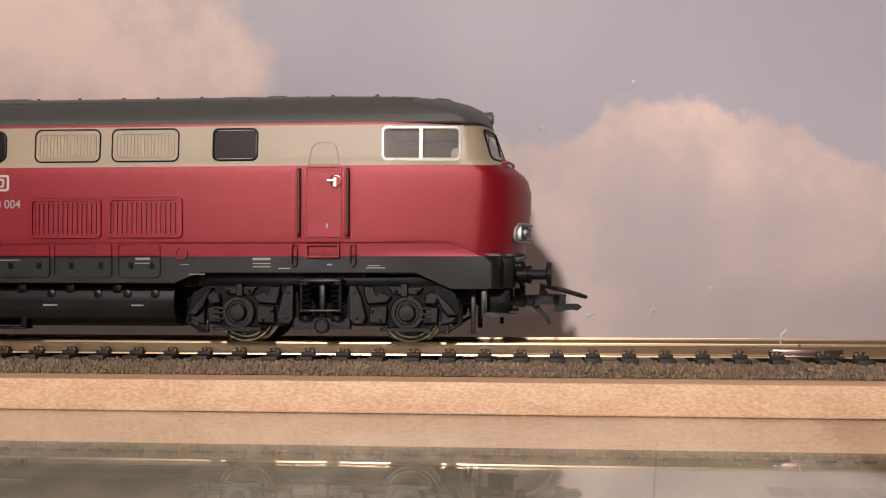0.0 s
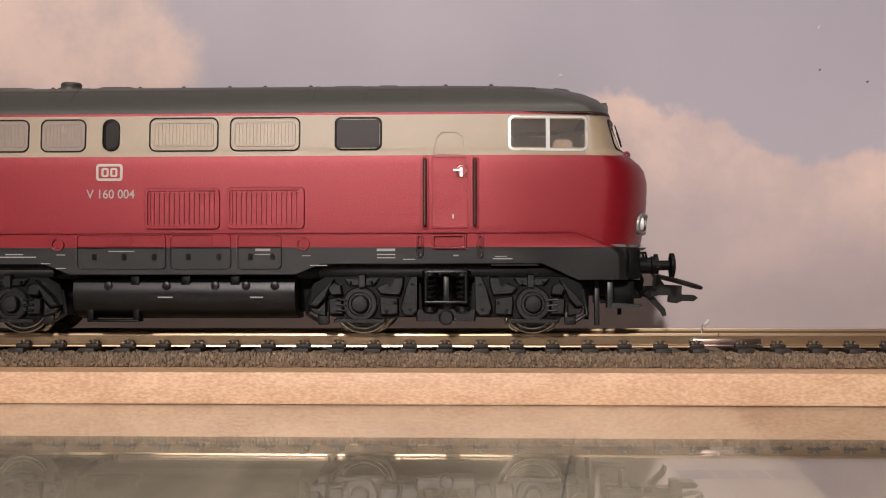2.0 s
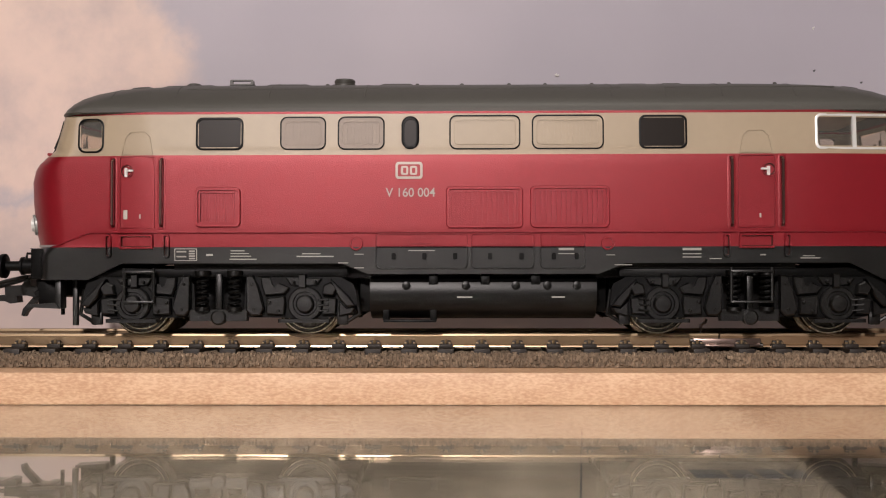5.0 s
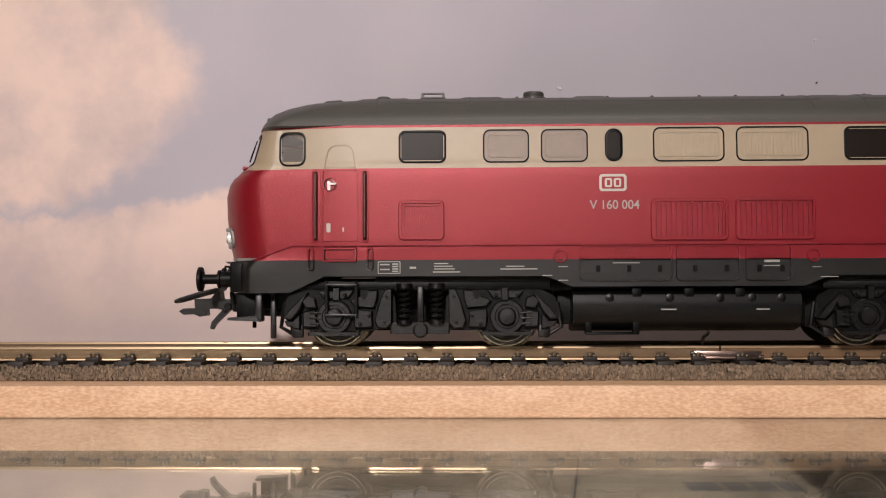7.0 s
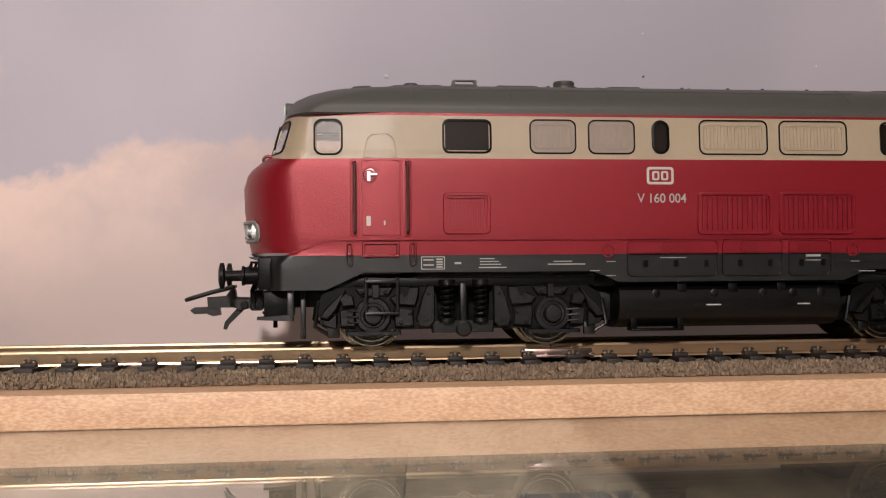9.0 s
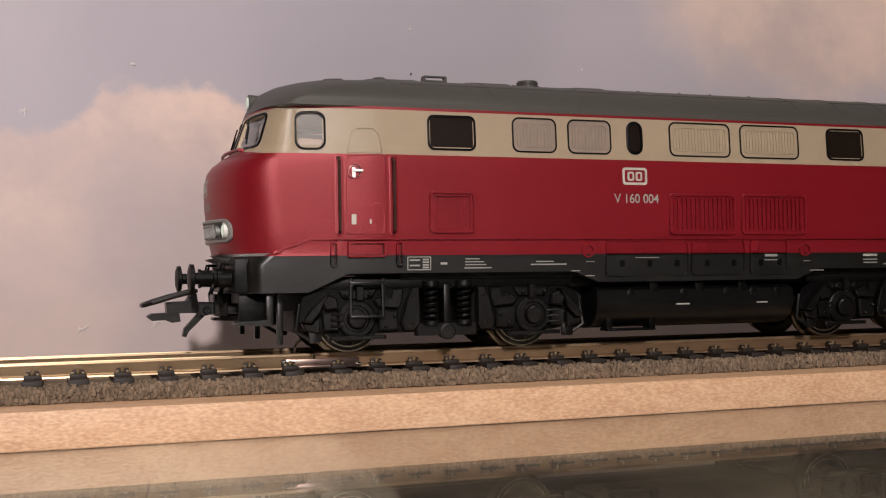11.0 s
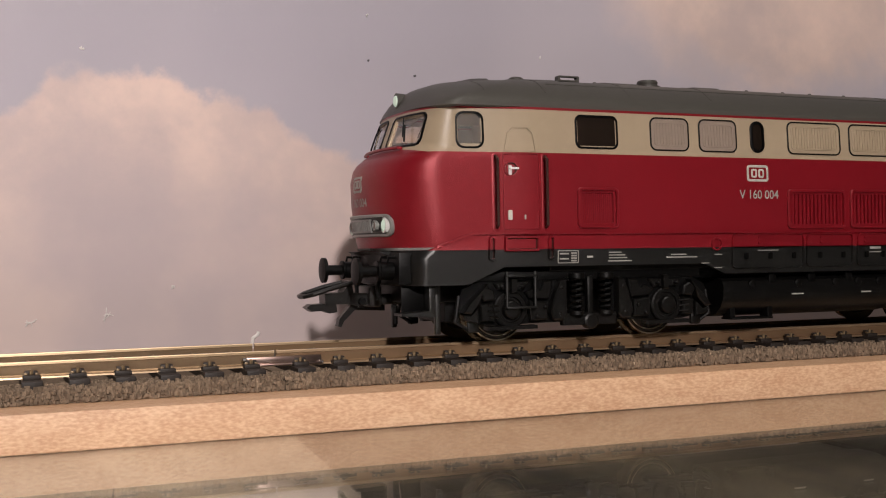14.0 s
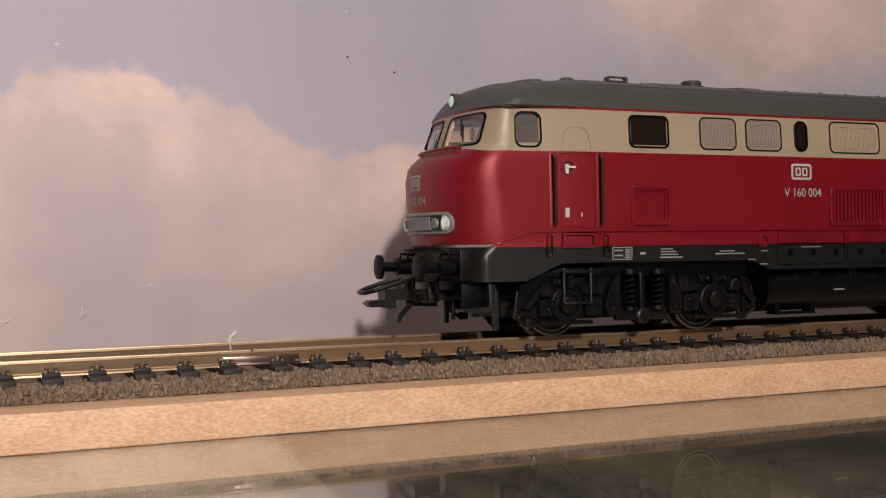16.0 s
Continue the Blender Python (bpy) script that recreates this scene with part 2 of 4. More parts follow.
def tube(bm, pts, r, n=10, closed=False):
    """A round bar along a line of points."""
    pts = [Vector(p) for p in pts]
    rings = []
    for i, p in enumerate(pts):
        a, b = pts[i - 1] if i or closed else pts[0], pts[(i + 1) % len(pts)] if i + 1 < len(pts) or closed else pts[-1]
        d = (b - a).normalized()
        u = d.orthogonal().normalized() if not rings else (u - d * u.dot(d)).normalized()
        w = d.cross(u)
        rings.append([bm.verts.new(p + r * (math.cos(k * math.tau / n) * u + math.sin(k * math.tau / n) * w)) for k in range(n)])
    for i in range(len(rings) if closed else len(rings) - 1):
        A, B = rings[i], rings[(i + 1) % len(rings)]
        for k in range(n):
            bm.faces.new((A[k], A[(k + 1) % n], B[(k + 1) % n], B[k]))
    if not closed:
        bm.faces.new(rings[0]), bm.faces.new(rings[-1])
    return bm


def lathe(bm, profile, centre, axis="Y", n=28, hollow=False):
    """Turns a profile of (along, radius) about an axis through centre."""
    c, rings = Vector(centre), []
    for a, r in profile:
        ring = []
        for k in range(n):
            q = k * math.tau / n
            u, v = r * math.cos(q), r * math.sin(q)
            ring.append(bm.verts.new(c + Vector({"Y": (u, a, v), "X": (a, u, v), "Z": (u, v, a)}[axis])))
        rings.append(ring)
    for A, B in zip(rings, rings[1:] + rings[:1] if hollow else rings[1:]):
        for k in range(n):
            bm.faces.new((A[k], A[(k + 1) % n], B[(k + 1) % n], B[k]))
    if not hollow:
        bm.faces.new(rings[0]), bm.faces.new(rings[-1])
    return bm


def rounded(x0, x1, z0, z1, r, n=5):
    pts = []
    for cx, cz, a in ((x1 - r, z1 - r, 0), (x0 + r, z1 - r, 90), (x0 + r, z0 + r, 180), (x1 - r, z0 + r, 270)):
        for k in range(n + 1):
            q = radians(a + 90 * k / n)
            pts.append((cx + r * math.cos(q), cz + r * math.sin(q)))
    return pts


def plate(bm, pts, h0, h1, fmap):
    lo, hi = [bm.verts.new(fmap(x, z, h0)) for x, z in pts], [bm.verts.new(fmap(x, z, h1)) for x, z in pts]
    n = len(pts)
    bm.faces.new(hi), bm.faces.new(lo)
    for k in range(n):
        bm.faces.new((lo[k], lo[(k + 1) % n], hi[(k + 1) % n], hi[k]))
    return bm


def ring(bm, outer, inner, h0, h1, fmap):
    """A frame between two outlines with the same number of points."""
    rows = [[bm.verts.new(fmap(x, z, h)) for x, z in pts] for pts, h in ((outer, h0), (outer, h1 * 0.75), ([(o[0] * 0.75 + i[0] * 0.25, o[1] * 0.75 + i[1] * 0.25) for o, i in zip(outer, inner)], h1), (inner, h1), (inner, h0))]
    n = len(outer)
    for A, B in zip(rows, rows[1:] + rows[:1]):
        for k in range(n):
            bm.faces.new((A[k], A[(k + 1) % n], B[(k + 1) % n], B[k]))
    return bm


def dense(outer, inner, step=0.8):
    """Both outlines cut into short pieces, so that they follow a curved surface."""
    a, b = [], []
    for k in range(len(outer)):
        p, q, u, v = outer[k], outer[(k + 1) % len(outer)], inner[k], inner[(k + 1) % len(outer)]
        n = max(1, math.ceil(math.dist(p, q) / step))
        for i in range(n):
            f = i / n
            a.append((p[0] + (q[0] - p[0]) * f, p[1] + (q[1] - p[1]) * f))
            b.append((u[0] + (v[0] - u[0]) * f, u[1] + (v[1] - u[1]) * f))
    return a, b


def band(bm, x0, z0, x1, z1, w, h0, h1, fmap, step=1.0):
    """A raised line of width w along a surface."""
    n = max(1, math.ceil(abs(x1 - x0) / step))
    rows = []
    for k in range(n + 1):
        x, z = x0 + (x1 - x0) * k / n, z0 + (z1 - z0) * k / n
        rows.append([bm.verts.new(fmap(x, z + dz, h)) for dz, h in ((-w / 2, h0), (-w / 2, h1), (w / 2, h1), (w / 2, h0))])
    for A, B in zip(rows, rows[1:]):
        for k in range(4):
            bm.faces.new((A[k], A[(k + 1) % 4], B[(k + 1) % 4], B[k]))
    bm.faces.new(rows[0]), bm.faces.new(rows[-1])
    return bm


def casting(bm, pts, y, s, depth, lip=0.3):
    """A moulded lump: an outline raised from y, with a sloping lip round its face."""
    cx, cz = sum(p[0] for p in pts) / len(pts), sum(p[1] for p in pts) / len(pts)
    rows = []
    for grow, d in ((0.0, 0.0), (0.0, depth - lip * 0.8), (lip, depth)):
        row = []
        for x, z in pts:
            l = max(0.01, math.hypot(x - cx, z - cz))
            row.append(bm.verts.new((x - (x - cx) / l * min(grow, l * 0.5), y + s * d, z - (z - cz) / l * min(grow, l * 0.5))))
        rows.append(row)
    n = len(pts)
    for A, B in zip(rows, rows[1:]):
        for k in range(n):
            bm.faces.new((A[k], A[(k + 1) % n], B[(k + 1) % n], B[k]))
    bm.faces.new(rows[0]), bm.faces.new(rows[-1])
    return bm


def writing(text, size, mat, fmap, x, z, parent, name, h=0.04, width=None):
    """Letters of the built-in font laid on a surface, their left end at x, their foot at z."""
    cu = bpy.data.curves.new(name, "FONT")
    cu.body, cu.size, cu.offset = text, 1.0, 0.010
    tmp = bpy.data.objects.new(name, cu)
    scene.collection.objects.link(tmp)
    me = bpy.data.meshes.new_from_object(tmp.evaluated_get(bpy.context.evaluated_depsgraph_get()))
    bpy.data.objects.remove(tmp)
    bm = bmesh.new()
    bm.from_mesh(me)
    bpy.data.meshes.remove(me)
    xs = [v.co.x for v in bm.verts]
    lo, hi = min(xs), max(xs)
    k = (width / (hi - lo)) if width else size
    for v in bm.verts:
        v.co = fmap(x + (v.co.x - lo) * k, z + v.co.y * size / 0.7, h)
    return part(name, bm, mat, parent, smooth=0)


# ---- room and table ----
def room():
    def slab(name, x0, x1, y0, y1, z0, z1, mat):
        bm = bmesh.new()
        box(bm, x0, x1, y0, y1, z0, z1)
        return tagged(part(name, bm, mat, smooth=0), kind="structure")
    slab("floor", -1800, 2000, -2200, 1000, -760, -740, FLOORM)
    slab("ceiling", -1800, 2000, -2200, 1000, 1750, 1790, WALLP)
    slab("wall_north", -1800, 2000, 1000, 1040, -740, 1750, WALLP)
    slab("wall_south", -1800, 2000, -2240, -2200, -740, 1750, WALLP)
    slab("wall_west", -1840, -1800, -2200, 1000, -740, 1750, WALLP)
    slab("wall_east", 2000, 2040, -2200, 1000, -740, 1750, WALLP)


def table():
    t = thing("table", "dark brown wooden table under the glass", "table")
    bm = bmesh.new()
    box(bm, -650, 850, -480, 420, -26, -2.6, 2)
    part("tabletop", bm, TABLE, t)
    for x in (-600, 800):
        for y in (-430, 370):
            bm = bmesh.new()
            box(bm, x - 30, x + 30, y - 30, y + 30, -740, -26.2, 3)
            part("leg", bm, TABLE, t)
    g = thing("glass_sheet", "clear glass sheet lying on the table", "glass")
    bm = bmesh.new()
    box(bm, -420, 640, -300, 200, -2.0, 0, 0.3)
    ob = part("pane", bm, GLASS, g, smooth=0)
    ob.visible_shadow = False
    s = thing("card_sheet", "grey printed card lying under the glass", "card")
    bm = bmesh.new()
    for x, y in ((-380, 60), (111.5, 60), (98.3, -100), (88, -225), (-380, -225)):
        bm.verts.new((x, y, -2.2))
    f = bm.faces.new(bm.verts)
    r = bmesh.ops.extrude_face_region(bm, geom=[f])
    for v in r["geom"]:
        if isinstance(v, bmesh.types.BMVert):
            v.co.z = -2.5
    part("card", bm, SHEET, s, smooth=0)
    # unreadable dark print on the card
    for x0, x1, y0, y1 in ((84.3, 88.2, -88.0, -82.6), (89.0, 91.6, -88.0, -82.6), (92.4, 95.0, -88.0, -82.4), (95.6, 98.0, -88.0, -82.4)):
        bm = bmesh.new()
        box(bm, x0, x1, y0, y1, -2.19, -2.16)
        part("print_bar", bm, PRINT, s, smooth=0)
    bm = bmesh.new()
    tube(bm, [(74.6, -50, -2.12), (64.9, -140, -2.12)], 0.12, 6)
    part("print_line", bm, PRINT, s, smooth=0)


def backdrop():
    bm = bmesh.new()
    box(bm, -330, 560, 48, 50.5, 0.0, 190)
    tagged(part("backdrop", bm, SKYPRINT, smooth=0), "printed backdrop card with lilac sky and peach clouds", "backdrop", kind="structure")
    # flecks of white paint and dark specks sticking to it
    rnd = random.Random(11)
    for x, z, size, dark in ((83.3, 16.0, 2.2, False), (68.4, 14.6, 2.0, False), (79.3, 70.8, 0.8, False), (184.7, 74.7, 0.7, False), (97.0, 21.2, 0.8, False), (57.2, 59.7, 2.0, False),
                             (78.9, 70.9, 0.6, False), (141.2, 71.6, 0.42, True), (152.3, 68.9, 0.48, True), (141.0, 82.0, 0.6, False)):
        f = thing("dark_speck" if dark else "paint_fleck", "tiny dark speck on the printed sky" if dark else "tiny white paint fleck on the printed sky", "fleck", "flecks on the backdrop",
                  at=pose(x * MM, 47.9 * MM, z * MM))
        bm = bmesh.new()
        for k in range(4 if size > 1.5 else 2):
            q, l = rnd.uniform(0, math.tau), size * rnd.uniform(0.3, 0.6)
            ox, oz = rnd.uniform(-0.25, 0.25) * size, rnd.uniform(-0.3, 0.3) * size
            tube(bm, [(ox - l * math.cos(q), 0, oz - l * math.sin(q)), (ox + rnd.uniform(-0.2, 0.2), -0.08, oz + rnd.uniform(-0.2, 0.2)),
                      (ox + l * math.cos(q + 0.5), 0, oz + l * math.sin(q + 0.5))], 0.085 if size > 1.5 else 0.15, 6)
        part("flake", bm, PRINT if dark else FLUFF, f)


def strip():
    w = thing("wooden_strip", "pale beech wood strip carrying the track", "wood strip")
    bm = bmesh.new()
    box(bm, -300, 520, -24, 26, 0.02, 5.85, 0.35)
    part("batten", bm, WOOD, w)
    rnd = random.Random(4)
    for name, x0, x1 in (("cork_bed", -300, 104.75), ("cork_bed", 105.15, 520)):
        c = thing(name, "brown cork roadbed with a rough crumbled edge", "roadbed", "roadbed lengths")
        bm = bmesh.new()
        box(bm, x0, x1, -15.2, 15.6, 5.95, 8.1)
        part("mat", bm, CORK, c, smooth=0)
        # crumbled granules along the near edge and on top
        vs, fs = [], []
        for k in range(int((x1 - x0) * 34)):
            x = rnd.uniform(x0, x1)
            if not -110 < x < 330:
                continue
            if rnd.random() < 0.6:
                y, z = -15.45 + rnd.uniform(-0.2, 0.1), rnd.uniform(6.15, 8.35)
                if z > 7.9:
                    y += 0.25
            else:
                y, z = rnd.uniform(-15.4, -9.6), 8.25 + rnd.uniform(-0.1, 0.15)
            a, b, c2 = rnd.uniform(0.16, 0.34), rnd.uniform(0.18, 0.3), rnd.uniform(0.2, 0.42)
            i = len(vs)
            q = rnd.uniform(0, 3)
            for dx in (-1, 1):
                for dy in (-1, 1):
                    for dz in (-1, 1):
                        ex, ey, ez = (dx * a * rnd.uniform(0.6, 1.1), dy * b * rnd.uniform(0.6, 1.1), dz * c2 * rnd.uniform(0.6, 1.1))
                        vs.append(((x + ex * math.cos(q) - ey * math.sin(q)) * MM, (y + ex * math.sin(q) + ey * math.cos(q)) * MM, max(5.9, z + ez) * MM))
            fs += [tuple(i + v for v in f) for f in ((0, 1, 3, 2), (4, 6, 7, 5), (0, 4, 5, 1), (2, 3, 7, 6), (0, 2, 6, 4), (1, 5, 7, 3))]
        me = bpy.data.meshes.new("crumb_edge")
        me.from_pydata(vs, [], fs)
        me.materials.append(CORK)
        ob = new("crumb_edge", me)
        ob.parent = c
        ob["kind"] = "stuff"


# ---- track ----
HEAD = [(0.28, -0.56), (0.50, -0.44), (0.45, -0.10), (0.37, 0), (-0.37, 0), (-0.45, -0.10), (-0.50, -0.44), (-0.28, -0.56)]
WEB = [(-0.6, -2.3), (0.6, -2.3), (0.20, -2.0), (0.30, -0.55), (-0.30, -0.55), (-0.20, -2.0)]
FOOT = [(-1.18, -2.55), (1.18, -2.55), (1.12, -2.30), (0.6, -2.22), (-0.6, -2.22), (-1.12, -2.30)]


def rail(x0, x1, y, mat, web_mat, parent):
    made = []
    for name, profile, m in (("rail", WEB, web_mat), ("rail_head", HEAD, mat), ("rail_foot", FOOT, mat)):
        bm = bmesh.new()
        a = [bm.verts.new((x0, y + p, RAIL + z)) for p, z in profile]
        b = [bm.verts.new((x1, y + p, RAIL + z)) for p, z in profile]
        bm.faces.new(a), bm.faces.new(b)
        for k in range(len(a)):
            q = (k + 1) % len(a)
            bm.faces.new((a[k], a[q], b[q], b[k]))
        made.append(part(name, bm, m, made[0] if made else parent, smooth=20))


def track():
    left = thing("track_section", "model railway track with bright brass-toned rails", "track", "track sections")
    right = thing("track_section", "model railway track with tarnished rails", "track", "track sections")
    for y in (-8.25, 8.25):
        rail(-300, 104.9, y, RAILM, WEBM, left)
        rail(105.25, 520, y, RAILD, WEBD, right)
    bar = bmesh.new()
    box(bar, -1.55, 1.55, -14.2, 14.2, 7.55, 9.28, 0.12)
    for y in (-8.25, 8.25):
        for s in (-1, 1):
            box(bar, -1.3, 1.3, y + s * 1.85 - 0.95, y + s * 1.85 + 0.95, 9.1, 9.95, 0.15)
            box(bar, -0.95, 0.95, y + s * 1.35 - 0.45, y + s * 1.35 + 0.45, 9.8, 10.55, 0.15)
    clips = bmesh.new()
    for y in (-8.25, 8.25):
        for s in (-1, 1):
            for dx in (-0.8, 0.8):
                box(clips, dx - 0.25, dx + 0.25, y + s * 1.9 - 0.3, y + s * 1.9 + 0.3, 9.85, 10.25, 0.08)
            lathe(clips, [(9.9, 0.3), (10.6, 0.3), (10.75, 0.18)], (0, y + s * 1.75, 0), "Z", 8)
    first = part("sleeper", bar, TIE, None)
    firstclip = part("rail_clip", clips, CLIPM, first)
    studs = bmesh.new()
    lathe(studs, [(9.2, 0.42), (10.3, 0.36), (10.5, 0.15)], (0, 0, 0), "Z", 10)
    firststud = part("centre_stud", studs, RAILM, first)
    made = False
    for i in range(-58, 62):
        x = 100.65 + 6.8 * i if i <= 0 else 100.65 + 8.33 + 6.8 * (i - 1)
        sec = left if i <= 0 else right
        if not made:
            ob, cl, st, made = first, firstclip, firststud, True
        else:
            ob, cl, st = new("sleeper", first.data), new("rail_clip", firstclip.data), new("centre_stud", firststud.data)
        ob.parent, cl.parent, st.parent = sec, ob, ob
        ob.matrix_basis = pose(x * MM, 0, 0)
    # the fishplate that joins the near rails
    for y in (-8.25, 8.25):
        s = -1 if y < 0 else 1
        bm = bmesh.new()
        box(bm, 99.7, 112.9, min(y + s * 0.35, y + s * 0.95), max(y + s * 0.35, y + s * 0.95), RAIL - 2.2, RAIL - 0.95, 0.15)
        box(bm, 99.7, 112.9, min(y + s * 0.5, y + s * 1.5), max(y + s * 0.5, y + s * 1.5), RAIL - 2.45, RAIL - 2.1, 0.1)
        j = part("rail_joiner", bm, JOINER, left)
        for x in (99.75, 112.8):
            bm = bmesh.new()
            lathe(bm, [(-0.5, 0.15), (-0.3, 0.45), (0.3, 0.45), (0.5, 0.15)], (x, y + s * 0.95, RAIL - 1.35 - (0.9 if x > 110 else 0)), "X", 10)
            part("crimp", bm, STEEL, j)
    f = thing("glue_fleck", "small white thread of glue beside the far rail", "fleck")
    bm = bmesh.new()
    tube(bm, [(107.4, 20, RAIL - 6), (107.5, 20, RAIL - 1.2), (107.7, 20, RAIL + 0.1), (108.6, 20, RAIL + 0.7), (108.8, 20, RAIL + 1.3)], 0.38, 7)
    part("thread", bm, FLUFF, f)


# ---- locomotive: origin at its middle on the rail head, x along the track, near side at -y ----
ZT = [10.2, 12.0, 16.0, 17.0, 20.0, 25.0, 29.0, 31.3, 32.4, 33.4, 34.2, 34.8, 35.2, 41.3, 42.5, 43.7, 44.9, 46.0, 46.9, 47.5, 47.9, 48.2, 48.45, 48.6]
HALF_LENGTH = [85.0, 85.2, 85.5, 86.9, 87.6, 88.1, 88.2, 87.6, 86.8, 85.4, 84.1, 83.4, 83.1, 80.9, 80.5, 80.0, 79.1, 77.1, 74.3, 70.8, 66.5, 60.5, 54.0, 44.0]
HALF_WIDTH = [17.5, 17.6, 17.75, 17.8, 17.9, 17.9, 17.85, 17.8, 17.75, 17.65, 17.6, 17.6, 17.58, 17.2, 16.8, 15.8, 14.4, 12.9, 11.2, 9.2, 7.2, 5.0, 2.6, 0.6]
NOSE = [4.2, 4.4, 4.8, 10.4, 10.5, 10.4, 10.0, 9.4, 8.8, 8.4, 8.2, 7.8, 7.2, 5.5, 6.6, 8.5, 11.0, 13.5, 16.0, 19.0, 22.0, 25.0, 28.0, 30.0]


def roundness(z):
    """How square the plan of the ends is: crisp shoulders below, fuller round the cab."""
    return float(np.interp(z, [32.6, 34.4], [2.0, 2.25]))




def at_height(z):
    return tuple(float(np.interp(z, ZT, v)) for v in (HALF_LENGTH, HALF_WIDTH, NOSE))


def narrow(x):
    """The cab sides run in towards the ends from a crease."""
    return 1.9 * min(1.0, max(0.0, (abs(x) - 63.0) / 13.5))


def side_map(side):
    def fmap(x, z, h):
        l, w, a = at_height(z)
        over = max(0.0, abs(x) - (l - a))
        p = roundness(z)
        y = (w - narrow(x)) * (1 - min(1.0, over / a) ** p) ** (1 / p)
        return Vector((x, side * (y + h), z))
    return fmap


def nose_map(end):
    def fmap(y, z, h):
        l, w, a = at_height(z)
        w -= 1.6 if z < 43 else 0.0
        q = min(1.0, abs(y) / w)
        p = roundness(z)
        x = l - a + a * (1 - q ** p) ** (1 / p)
        return Vector((end * (x + h * (1 - 0.35 * q)), y * (1 + 0.4 * q * h / max(w, 1)), z))
    return fmap


NEAR, FAR = side_map(-1), side_map(1)


def shell(name, zs, mat, parent, holes=(), nose_holes=(), bottom=None, scaled=False, thick=0.7):
    """One storey of the body shell, with its openings cut through."""
    xs = sorted({-63.0, -30.0, 0.0, 30.0, 63.0, *(x for h in holes for x in h[:2]), *(b for b in (bottom or {}).keys())})
    qs = sorted({round(k / 18, 4) for k in range(19)} | {round(y, 4) for h in nose_holes for y in h[:2]})
    cols = [("s", -1, x) for x in xs] + [("n", 1, -q) for q in reversed(qs)] + [("n", 1, q) for q in qs[1:]]
    cols += [("s", 1, x) for x in reversed(xs)] + [("n", -1, q) for q in reversed(qs)] + [("n", -1, -q) for q in qs[1:]]
    bm = bmesh.new()
    grid = []
    for z in zs:
        row = []
        for kind, sgn, v in cols:
            zz = z
            if bottom:
                x = v if kind == "s" else sgn * 80.0
                zb = float(np.interp(abs(x), sorted({abs(b) for b in bottom}), [bottom[b] for b in sorted({abs(c) for c in bottom})]))
                zz = zb + (z - zs[0]) / (zs[-1] - zs[0]) * (zs[-1] - zb)
            l, w, a = at_height(zz)
            if kind == "s":
                x = v * (l - a) / 75.0 if scaled else v
                row.append(bm.verts.new((x, sgn * (w - (0 if scaled else narrow(x))), zz)))
            else:
                q = abs(v)
                # even steps round the corner
                y = math.sin(q * math.pi / 2) ** (2 / roundness(zz))
                w -= 0.0 if scaled else 1.6
                x = (l - a) + a * (max(0.0, math.cos(q * math.pi / 2))) ** (2 / roundness(zz))
                row.append(bm.verts.new((sgn * x, math.copysign(y * w, v) if q else 0.0, zz)))
        grid.append(row)
    n = len(cols)
    for r in range(len(zs) - 1):
        zm = (zs[r] + zs[r + 1]) / 2
        for k in range(n):
            a, b = cols[k], cols[(k + 1) % n]
            if a[0] == b[0] == "s" and a[1] == b[1]:
                xm = (a[2] + b[2]) / 2
                if any(h[0] < xm < h[1] and h[2] < zm < h[3] and h[4] in (0, a[1]) for h in holes):
                    continue
            if a[0] == b[0] == "n" and a[1] == b[1]:
                qm = abs(a[2] + b[2]) / 2
                if any(h[0] < qm < h[1] and h[2] < zm < h[3] for h in nose_holes):
                    continue
            bm.faces.new((grid[r][k], grid[r][(k + 1) % n], grid[r + 1][(k + 1) % n], grid[r + 1][k]))
    if scaled:
        bm.faces.new(grid[-1])
    bmesh.ops.remove_doubles(bm, verts=bm.verts, dist=0.001)
    ob = part(name, bm, mat, parent, smooth=35)
    if thick:
        m = ob.modifiers.new("thickness", "SOLIDIFY")
        m.thickness, m.offset = thick * MM, -1
        ob.modifiers.new("crisp", "EDGE_SPLIT").split_angle = radians(35)
    return ob


